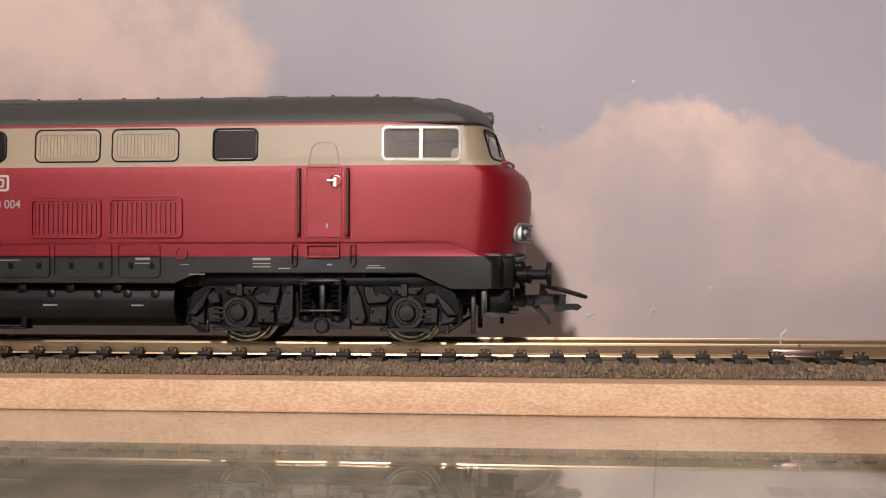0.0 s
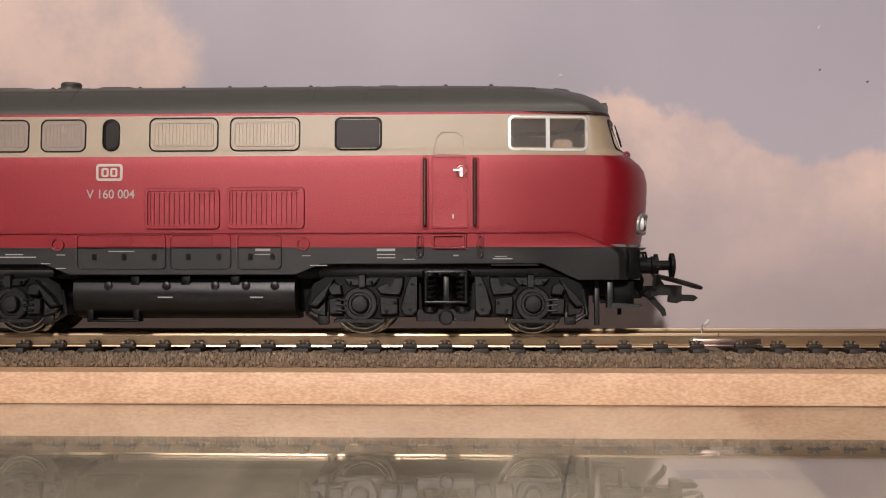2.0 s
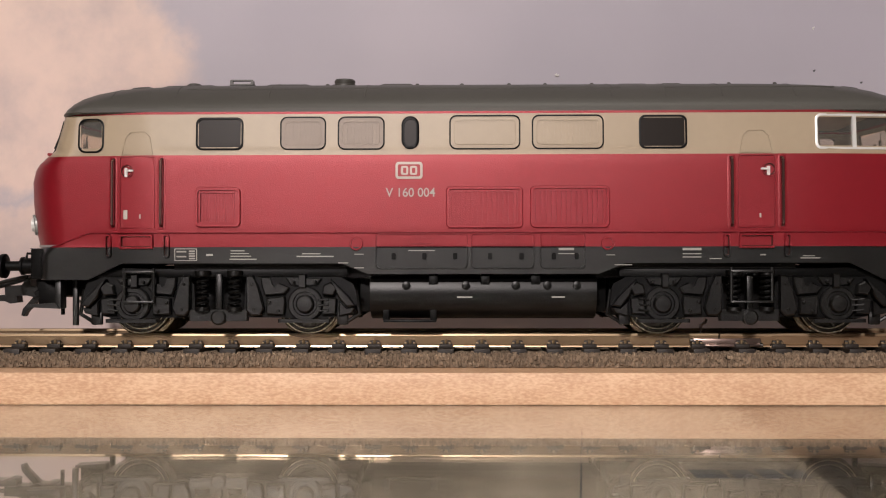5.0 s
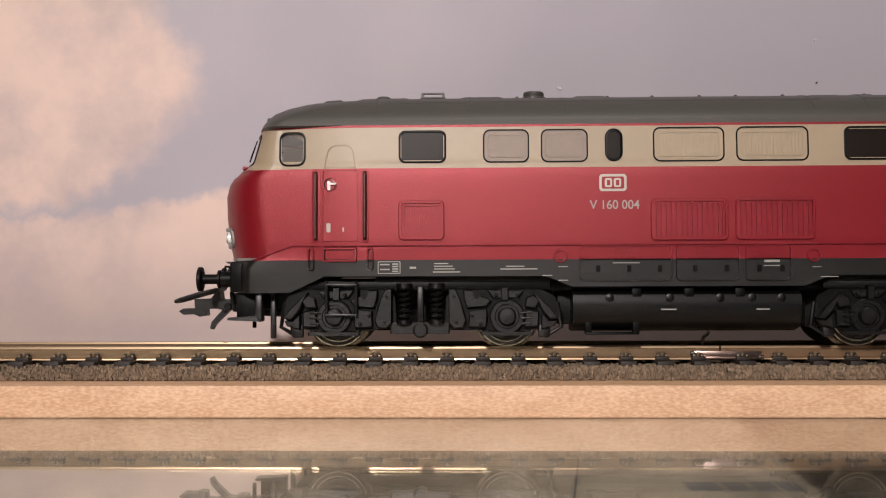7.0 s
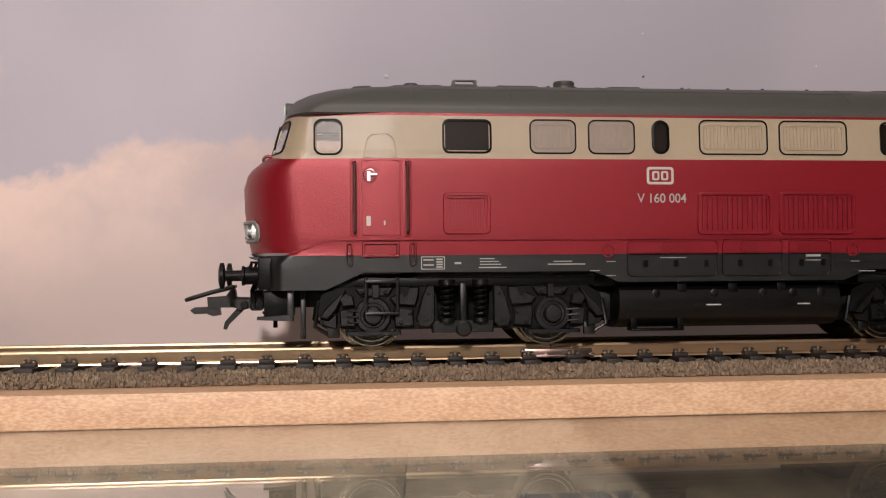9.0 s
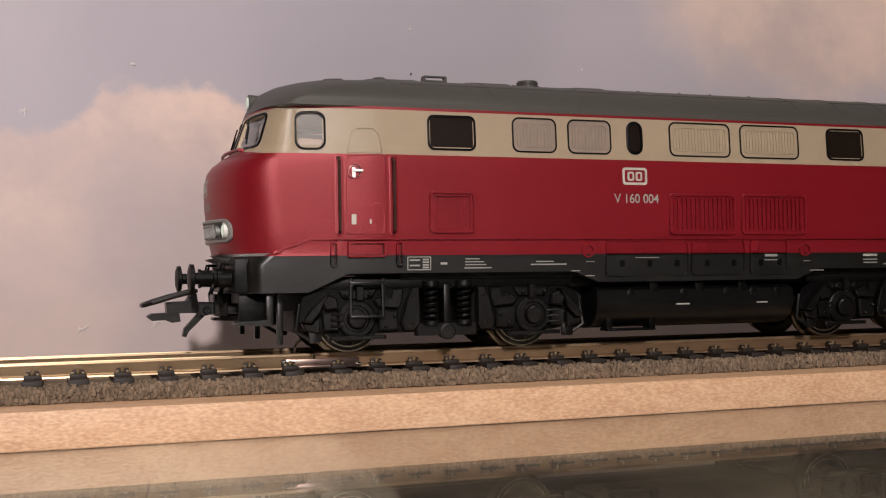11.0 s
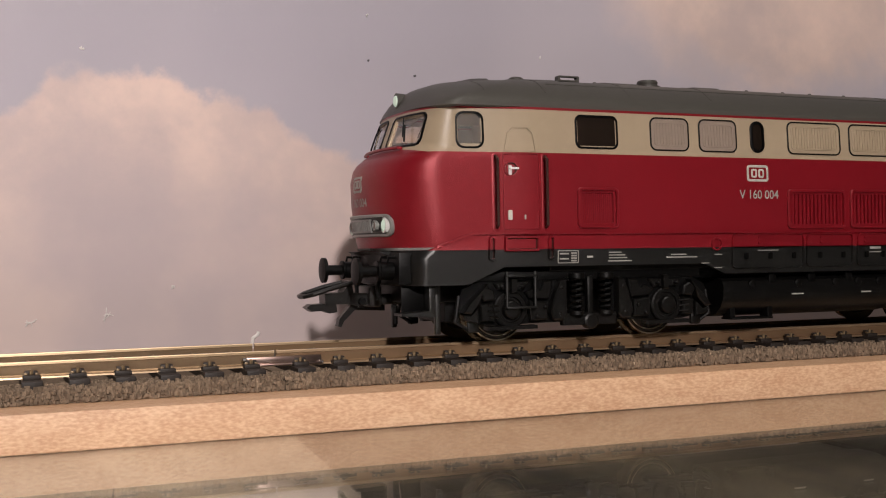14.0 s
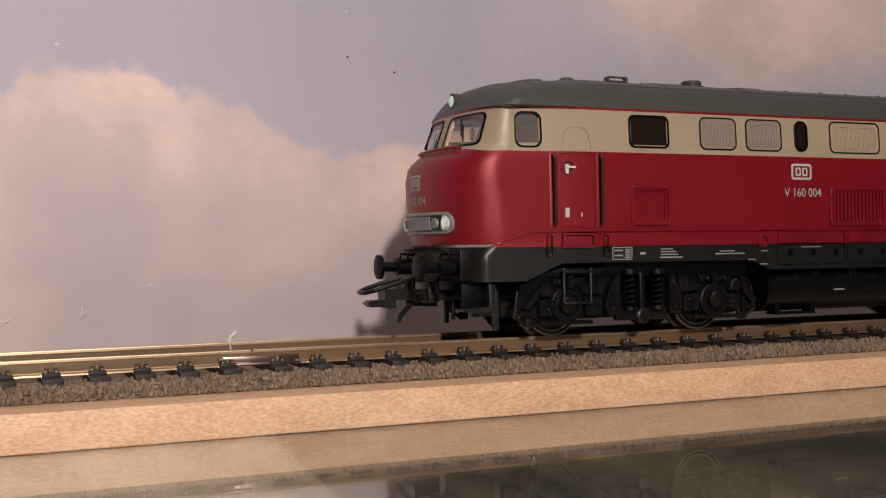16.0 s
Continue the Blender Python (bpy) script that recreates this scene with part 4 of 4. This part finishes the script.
GRILLES = [(-52.2, -45.4, 20.8, 26.6, -1), (-6.0, 6.45, 20.8, 26.6, -1), (9.4, 22.25, 20.8, 26.6, -1)]
DOOR_RIGHT = 49.9


def front_gear(loco, end):
    """Buffers, coupler, pipes and steps under one nose."""
    bm = bmesh.new()
    box(bm, *sorted((end * 79, end * 85.3)), -13.6, 13.6, 10.5, 16.3, 0.4)
    part("buffer_beam", bm, BLACK, loco)
    for y in (-10.1, 10.1):
        bm = bmesh.new()
        lathe(bm, [(end * 83.0, 1.55), (end * 87.6, 1.55), (end * 87.8, 1.75), (end * 88.2, 1.75), (end * 88.3, 0.95), (end * 91.2, 0.95), (end * 91.3, 1.2)], (0, y, 13.0), "X", 20)
        b = part("buffer", bm, BLACK, loco)
        bm = bmesh.new()
        lathe(bm, [(end * 91.1, 1.1), (end * 91.35, 2.35), (end * 92.0, 2.35), (end * 92.25, 1.5), (end * 92.3, 0.2)], (0, y, 13.0), "X", 24)
        part("buffer_head", bm, BLACK, b)
    # coupler: shank, head, loop and the release lever that hangs down and out
    flat = lambda y: (lambda x, z, h: Vector((end * x, y + h, z)))
    bm = bmesh.new()
    box(bm, *sorted((end * 80, end * 86)), -1.7, 1.7, 6.8, 8.6, 0.3)
    box(bm, *sorted((end * 84.8, end * 87.1)), -3.4, 3.4, 6.5, 10.3, 0.4)
    cp = part("coupler", bm, BLACKENED, loco)
    bm = bmesh.new()
    arm = [(86.9, 7.0), (88.4, 6.6), (90.4, 7.1), (94.9, 7.1), (95.0, 9.0), (91.6, 9.2), (90.6, 10.6), (89.9, 10.4), (89.7, 9.0), (87.0, 8.9)]
    plate(bm, arm, -1.9, 1.9, flat(0))
    part("coupler_arm", bm, BLACKENED, cp)
    bm = bmesh.new()
    plate(bm, [(92.6, 5.7), (94.0, 5.5), (95.2, 6.0), (97.3, 5.9), (98.2, 6.6), (97.4, 7.15), (92.8, 7.3)], -1.5, 1.5, flat(0))
    part("coupler_head", bm, BLACKENED, cp)
    bm = bmesh.new()
    for e in (-1, 1):
        tube(bm, [(end * 90.2, e * 2.6, 10.9), (end * 94.0, e * 3.1, 10.0), (end * 97.4, e * 2.9, 9.0), (end * 98.7, e * 1.6, 8.6), (end * 98.9, 0, 8.55)], 0.42, 8)
    tube(bm, [(end * 90.2, -2.8, 10.9), (end * 90.2, 2.8, 10.9)], 0.4, 8)
    for v in bm.verts:
        v.co.y *= 1.1
    part("coupling_loop", bm, BLACKENED, cp)
    bm = bmesh.new()
    lever = [(87.9, 7.9), (88.7, 8.0), (91.9, 4.4), (92.2, 3.1), (91.6, 2.9), (91.1, 3.9), (87.7, 7.2)]
    plate(bm, lever, -0.9, 0.9, flat(0.4))
    part("release_hook", bm, BLACKENED, cp)
    bm = bmesh.new()
    lathe(bm, [(-2.5, 0.6), (-2.2, 0.75), (2.2, 0.75), (2.5, 0.6)], (end * 88.2, 0, 7.5), "Y", 14)
    part("pivot", bm, BLACK, cp)
    # air hoses, stone guards, end steps
    for y in (-6.0, 6.0):
        bm = bmesh.new()
        tube(bm, [(end * 85.0, y, 12.0), (end * 86.1, y, 11.6), (end * 86.6, y, 10.2), (end * 86.3, y, 8.0)], 0.42, 8)
        part("air_hose", bm, BLACK, loco)
    for y in (-13.2, 13.2):
        bm = bmesh.new()
        box(bm, *sorted((end * 76.9, end * 77.9)), y * 0.85 - 0.6, y * 0.85 + 0.6, 1.7, 10.5, 0.2)
        part("stone_guard", bm, SKIRT, loco)
        # hanging step: post, sloping tread and the plate behind
        bm = bmesh.new()
        box(bm, *sorted((end * 79.0, end * 80.2)), y - 1.5, y + 1.5, 5.0, 10.4, 0.15)
        plate(bm, [(79.2, 5.0), (85.4, 5.3), (85.4, 5.75), (80.0, 6.1)], -1.9, 1.9, flat(y))
        part("shunter_step", bm, SKIRT, loco)
        bm = bmesh.new()
        box(bm, *sorted((end * 79.6, end * 84.3)), y + (1.2 if y < 0 else -1.6), y + (1.6 if y < 0 else -1.2), 5.8, 10.4, 0.1)
        part("step_back", bm, BLACK, loco)
    # pipes and lamp irons on the beam, pilot plate under the sill
    for y in (-11.8, -8.0, 8.0, 11.8):
        bm = bmesh.new()
        tube(bm, [(end * 85.0, y, 15.3), (end * 86.5, y, 15.4), (end * 86.7, y, 14.4)], 0.25, 7)
        part("lamp_iron", bm, BLACK, loco)
    bm = bmesh.new()
    plate(bm, [(83.5, 16.4), (87.2, 16.4), (86.6, 16.0), (84.2, 15.4)], -9.0, 9.0, flat(0))
    part("pilot_plate", bm, SKIRT, loco)
    bm = bmesh.new()
    box(bm, *sorted((end * 66, end * 82.5)), -9, 9, 7.2, 11.5, 0.4)
    tube(bm, [(end * 82.5, -4, 6.6), (end * 82.5, -4, 3.4)], 0.4, 8)
    part("coupler_pocket", bm, BLACK, loco)


def roof_height(x, y):
    for k in range(160):
        z = 48.6 - k * 0.05
        l, w, a = at_height(z)
        over = max(0.0, abs(x) - (l - a))
        if over < a and abs(y) <= w * (1 - (over / a) ** roundness(z)) ** (1 / roundness(z)):
            return z
    return 41.5


def roof_gear(loco):
    bm = bmesh.new()
    lathe(bm, [(48.0, 2.6), (48.8, 2.6), (49.0, 2.0), (49.6, 2.1), (49.95, 1.9), (50.0, 0.4)], (-27.2, -1.0, 0), "Z", 20)
    part("exhaust_hood", bm, ROOF, loco)
    bm = bmesh.new()
    lathe(bm, [(47.9, 1.5), (48.8, 1.5), (49.1, 1.1), (49.15, 0.3)], (-57.0, -2.0, 0), "Z", 16)
    part("roof_vent", bm, ROOF, loco)
    bm = bmesh.new()
    box(bm, -49.6, -44.6, -4.5, 2.5, 47.8, 48.75, 0.3)
    ring(bm, rounded(-49.4, -44.8, 48.4, 49.5, 0.3), rounded(-48.9, -45.3, 48.7, 49.25, 0.2), -2.2, -1.2, lambda x, z, h: Vector((x, -2.5 + h, z)))
    part("roof_hatch", bm, ROOF, loco)
    for x0, x1, y0, y1, h in ((-68.5, -64.5, -7.0, -1.5, 0.35), (-62, -51, -9.5, 0, 0.22), (-42, -33, -9.0, 0, 0.25), (-20, -13, -7, 1, 0.3), (26, 33, -4, 3, 0.3), (35, 39.5, -3, 3, 0.4),
                              (60, 67, -5, 4, 0.25), (69.5, 73, -6.0, -1, 0.35)):
        bm = bmesh.new()
        n = 8
        grid = [[bm.verts.new((x0 + (x1 - x0) * i / n, y0 + (y1 - y0) * j / n, roof_height(x0 + (x1 - x0) * i / n, y0 + (y1 - y0) * j / n) + (h if 0 < i < n and 0 < j < n else -0.1)))
                 for j in range(n + 1)] for i in range(n + 1)]
        for i in range(n):
            for j in range(n):
                bm.faces.new((grid[i][j], grid[i + 1][j], grid[i + 1][j + 1], grid[i][j + 1]))
        part("roof_panel", bm, ROOF, loco, smooth=40)
    for x in (-40, -30.5, -12.7, -3.9, 5.4, 12.5, 21.7, 48.6, 57.6):
        bm = bmesh.new()
        lathe(bm, [(47.8, 0.42), (48.75, 0.42), (48.95, 0.25)], (x, -2.2, 0), "Z", 10)
        part("lifting_eye", bm, ROOF, loco)
    # seams between the roof panels, over the near shoulder
    for x in (-69.5, -57.5, -40.0, -22.0, 24.0, 34.0, 44.5, 58.0):
        bm = bmesh.new()
        pts = [(x, -k, roof_height(x, -k)) for k in (15.0, 14.0, 13.0, 12.0, 11.0, 9.5, 8.0, 6.0, 4.0, 2.0, 0.0)]
        tube(bm, pts, 0.13, 6)
        part("panel_seam", bm, ROOF, loco)
    # long seams on the roof shoulder
    for x0, x1, z in ((-56, 26, 46.4), (34, 66, 46.5)):
        bm = bmesh.new()
        tube(bm, [(x, -(at_height(z)[1] - 0.05), z) for x in (x0, x1)], 0.14, 6)
        part("roof_seam", bm, ROOF, loco)


def underframe(loco):
    t = bmesh.new()
    prof = [(-16.2, 9.9), (-14.8, 10.7), (-12, 10.9), (-6, 10.9), (-6, 3.0), (-11, 3.0), (-14.0, 3.6), (-15.6, 4.9), (-16.5, 6.8), (-16.6, 8.6)]
    a, b = [t.verts.new((-20.9, y, z)) for y, z in prof], [t.verts.new((20.9, y, z)) for y, z in prof]
    t.faces.new(a), t.faces.new(b)
    for k in range(len(prof)):
        q = (k + 1) % len(prof)
        t.faces.new((a[k], a[q], b[q], b[k]))
    tank = part("fuel_tank", t, TANK, loco, smooth=40)
    for x in (-9.2, 0.4, 9.7):
        bm = bmesh.new()
        box(bm, x - 0.9, x + 0.9, -16.4, -14, 9.4, 11.4, 0.2)
        part("tank_bracket", bm, BLACK, tank)
    for x in (-14.2, -3.2, 6.0, 11.8, 17.2):
        bm = bmesh.new()
        lathe(bm, [(-16.0, 0.8), (-16.72, 0.8), (-16.8, 0.6)], (x, 0, 9.3), "Y", 14)
        part("tank_cap", bm, TANK, tank)
    bm = bmesh.new()
    for x, w in ((-3.4, 2.8), (13.8, 2.4)):
        box(bm, x - w / 2, x + w / 2, -16.68, -16.5, 7.05, 7.3)
    part("tank_marking", bm, FAINT, tank)
    bm = bmesh.new()
    box(bm, -18.5, -8.7, -15.8, -12.5, 2.5, 2.9, 0.1)
    for x in (-18.0, -9.2):
        box(bm, x - 0.6, x + 0.6, -15.5, -13, 2.8, 5.5, 0.1)
    part("tank_tray", bm, BLACK, tank)
    bm = bmesh.new()
    box(bm, -72, 72, -13.0, 13.0, 10.6, 13.0, 0.3)
    box(bm, -23.4, 23.4, -10.0, 10.0, 4.2, 10.8, 0.3)
    part("chassis", bm, BLACK, loco)


def bogie(loco, c):
    bg = new("bogie")
    bg.parent = loco
    bg.matrix_basis = pose(c * MM, 0, 0)
    left = c < 0
    for y in (-14.3, 14.3):
        s = -1 if y < 0 else 1
        out = lambda d: (min(y, y + s * d), max(y, y + s * d))
        # dark back frame, then the moulded castings that stand off it
        bm = bmesh.new()
        for sg in (-1, 1):
            pts = [(sg * 4.5, 3.4), (sg * 20, 3.2), (sg * 24.5, 4.2), (sg * 26.0, 6.5), (sg * 25.0, 9.6), (sg * 22, 11.2), (sg * 6.5, 11.6), (sg * 4.8, 9.5)]
            plate(bm, pts, 0.0, 0.5, lambda x, z, h: Vector((x, y + s * h, z)))
        box(bm, -24, 24, *out(0.8), 10.9, 12.6, 0.2)
        part("side_frame", bm, BLACK, bg)
        bm = bmesh.new()
        casting(bm, [(-5.6, 2.7), (5.4, 2.7), (5.6, 4.9), (-5.8, 4.9)], y, s, 1.3)
        part("cross_beam", bm, BOGIE, bg)
        for sg in (-1, 1):
            m = lambda pts: [(sg * x, z) for x, z in pts]
            for name, pts, d in (
                    ("swing_link", [(5.3, 4.6), (6.2, 3.7), (7.9, 3.8), (8.5, 5.0), (8.0, 7.4), (7.4, 9.2), (6.4, 11.2), (5.3, 11.2)], 1.9),
                    ("axle_arm", [(8.9, 4.0), (12.2, 3.8), (12.5, 6.4), (12.3, 7.4), (9.0, 7.0)], 1.5),
                    ("arm_rib", [(8.6, 7.5), (12.4, 7.8), (13.2, 8.9), (11.4, 9.8), (10.8, 8.9), (9.9, 9.3), (9.5, 10.9), (7.9, 10.9), (8.0, 9.2)], 1.3),
                    ("spring_seat", [(13.4, 9.3), (18.4, 9.4), (19.2, 10.6), (12.4, 10.8)], 1.0),
                    ("seat_post", [(15.0, 8.8), (16.3, 8.8), (16.3, 11.5), (15.0, 11.5)], 1.8),
                    ("guard_box", [(19.2, 3.9), (21.8, 4.0), (22.0, 6.9), (19.6, 7.3)], 1.4),
                    ("guard_lug", [(19.3, 7.7), (21.4, 7.5), (22.2, 9.0), (20.9, 10.0), (19.6, 9.4)], 1.8),
                    ("sloping_strut", [(20.9, 10.5), (24.4, 7.2), (25.4, 5.6), (24.1, 5.4), (22.4, 7.1), (21.8, 8.9)], 2.2),
                    ("end_lump", [(22.4, 3.6), (24.9, 4.2), (25.4, 5.2), (23.8, 5.1), (22.4, 6.4)], 1.5),
                    ("keeper_plate", [(11.2, 2.45), (20.9, 2.45), (20.9, 3.1), (11.2, 3.1)], 2.0)):
                bm = bmesh.new()
                casting(bm, m(pts), y + s * 0.3, s, d)
                part(name, bm, BOGIE, bg)
            bm = bmesh.new()
            lathe(bm, [(y + s * 0.4, 3.3), (y + s * 1.3, 3.25), (y + s * 1.5, 3.0), (y + s * 1.5, 2.3), (y + s * 1.2, 2.15), (y + s * 1.2, 1.75), (y + s * 2.1, 1.55), (y + s * 2.3, 1.35), (y + s * 2.35, 0.3)], (sg * 16.1, 0, 5.9), "Y", 24)
            part("axle_box", bm, BOGIE, bg)
            bm = bmesh.new()
            for z in (4.6, 5.6, 6.6):
                tube(bm, [(sg * 18.6, y + s * 1.6, z), (sg * 20.6, y + s * 1.9, z + 0.2)], 0.2, 7)
            for x, z in ((9.6, 6.2), (11.2, 4.6), (6.7, 4.9), (6.3, 9.6), (14.0, 10.0), (18.0, 10.0)):
                lathe(bm, [(y + s * 1.0, 0.34), (y + s * 2.3, 0.3), (y + s * 2.4, 0.15)], (sg * x, 0, z), "Y", 8)
            part("bolts", bm, BOGIE, bg)
            bm = bmesh.new()
            pts = [(sg * 3.0 + 1.05 * math.cos(k * math.tau / 9), y + s * 1.4 + 1.05 * math.sin(k * math.tau / 9), 5.4 + k * 6.0 / 54) for k in range(55)]
            tube(bm, pts, 0.26, 6)
            sp = part("coil_spring", bm, BLACK, bg)
            bm = bmesh.new()
            lathe(bm, [(11.2, 1.5), (12.1, 1.5), (12.15, 0.5)], (sg * 3.0, y + s * 1.4, 0), "Z", 14)
            lathe(bm, [(4.6, 1.4), (5.3, 1.4), (5.35, 0.5)], (sg * 3.0, y + s * 1.4, 0), "Z", 14)
            part("spring_cup", bm, BOGIE, bg)
            # brake rigging behind the wheel
            bm = bmesh.new()
            tube(bm, [(sg * 25.5, y + s * 0.2, 8.5), (sg * 26.2, y + s * 0.2, 4.0), (sg * 23.2, y + s * 0.2, 2.2)], 0.4, 8)
            box(bm, sg * 23.0 - 1.1, sg * 23.0 + 1.1, *out(0.8), 2.0, 4.4, 0.3)
            part("brake_shoe", bm, BOGIE, bg)
        bm = bmesh.new()
        lathe(bm, [(y, 1.45), (y + s * 1.6, 1.45), (y + s * 1.8, 1.1)], (0, 0, 3.4), "Y", 18)
        box(bm, -0.6, 0.6, *out(1.3), 4.2, 11.5, 0.2)
        part("damper", bm, BOGIE, bg)
        # hanging step ladder
        lx, half = (-14.6, 2.75) if left else (0.0, 3.7)
        bm = bmesh.new()
        for dx in (-half, half):
            tube(bm, [(lx + dx, y + s * 2.6, 12.6), (lx + dx, y + s * 2.6, 6.2)], 0.3, 8)
        for z in (6.3, 11.9):
            box(bm, lx - half - 0.2, lx + half + 0.2, min(y + s * 2.1, y + s * 3.2), max(y + s * 2.1, y + s * 3.2), z - 0.2, z + 0.2, 0.08)
        part("step_ladder", bm, SKIRT, bg)
    bm = bmesh.new()
    box(bm, -25, 25, -6.8, 6.8, 3.4, 11.5, 0.4)
    part("gear_case", bm, BLACK, bg)
    for sg in (-1, 1):
        bm, tyres, rims = bmesh.new(), [], []
        for s in (-1, 1):
            tb = bmesh.new()
            tyres.append(tb)
            lathe(bm, [(s * 9.6, 0.9), (s * 9.6, 3.0), (s * 9.35, 3.4), (s * 9.35, 4.9), (s * 7.2, 4.95), (s * 7.2, 0.9)], (0, 0, 0), "Y", 32)
            lathe(tb, [(s * 9.45, 4.55), (s * 9.9, 4.75), (s * 9.95, 4.92), (s * 9.1, 4.97), (s * 9.1, 5.33), (s * 9.95, 5.38), (s * 9.95, 5.66), (s * 9.8, 5.74), (s * 7.5, 5.8), (s * 7.4, 6.4), (s * 6.9, 6.4), (s * 6.9, 4.55)], (0, 0, 0), "Y", 40, True)
            lathe(bm, [(s * 9.0, 4.93), (s * 9.7, 4.93), (s * 9.7, 5.36), (s * 9.0, 5.36)], (0, 0, 0), "Y", 40, True)
            rb = bmesh.new()
            rims.append(rb)
            lathe(rb, [(s * 9.9, 5.44), (s * 10.02, 5.46), (s * 10.02, 5.66), (s * 9.9, 5.7)], (0, 0, 0), "Y", 40, True)
            lathe(rb, [(s * 9.6, 4.58), (s * 9.99, 4.66), (s * 9.99, 4.84), (s * 9.6, 4.9)], (0, 0, 0), "Y", 40, True)
            for k in range(8):
                q = k * math.tau / 8
                lathe(bm, [(s * 9.3, 0.5), (s * 9.55, 0.5), (s * 9.6, 0.3)], (4.1 * math.cos(q), 0, 4.1 * math.sin(q)), "Y", 8)
        lathe(bm, [(-11.5, 0.9), (11.5, 0.9)], (0, 0, 0), "Y", 12)
        for name, mesh, mat in [("wheelset", bm, WHEEL)] + [("tyre", t, TYRE) for t in tyres] + [("polished_rim", t, RIM) for t in rims]:
            w = part(name, mesh, mat, bg)
            w.matrix_basis = pose(sg * 16.1 * MM, 0, 5.75 * MM)
            WHEELS.append(w)


WHEEL = material("dark_wheel_disc", (0.02, 0.017, 0.014), 0.4, 0.6, second=(0.05, 0.04, 0.03), scale=500, amount=0.8)
RIM = material("polished_rim_steel", (0.62, 0.55, 0.45), 0.3, 1.0, second=(0.45, 0.38, 0.29), scale=900)
WHEELS = []
room()
table()
backdrop()
strip()
track()
LOCO = locomotive()

# where the middle of the locomotive stands along the track, mm
LOCO_ROWS = [
    (0, -33.15), (0.5, -23.73), (1, -14.33), (1.5, -4.89), (2, 4.34), (2.5, 13.83), (3, 23.01), (3.5, 32.29), (4, 41.61), (4.5, 50.65), (5, 60.05), (7.5, 107.20), (8, 117.21), (8.5, 127.26), (9, 137.00), (9.5, 146.26), (10, 156.16), (12.5, 198.63), (13, 202.75), (13.5, 206.78), (14, 210.73), (14.5, 214.28), (15, 218.36), (15.5, 222.17), (16, 226.05),
]


def motions():
    walk(LOCO, [(t, pose(x * MM, 0, RAIL * MM)) for t, x in LOCO_ROWS])
    ts = [k * 0.4 for k in range(41)]
    xs = np.interp(ts, [r[0] for r in LOCO_ROWS], [r[1] for r in LOCO_ROWS])
    for w in WHEELS:
        at = w.matrix_basis.translation.copy()
        walk(w, [(t, pose(*at, 0, math.degrees((x - xs[0]) / 5.75), 0)) for t, x in zip(ts, xs)])


motions()
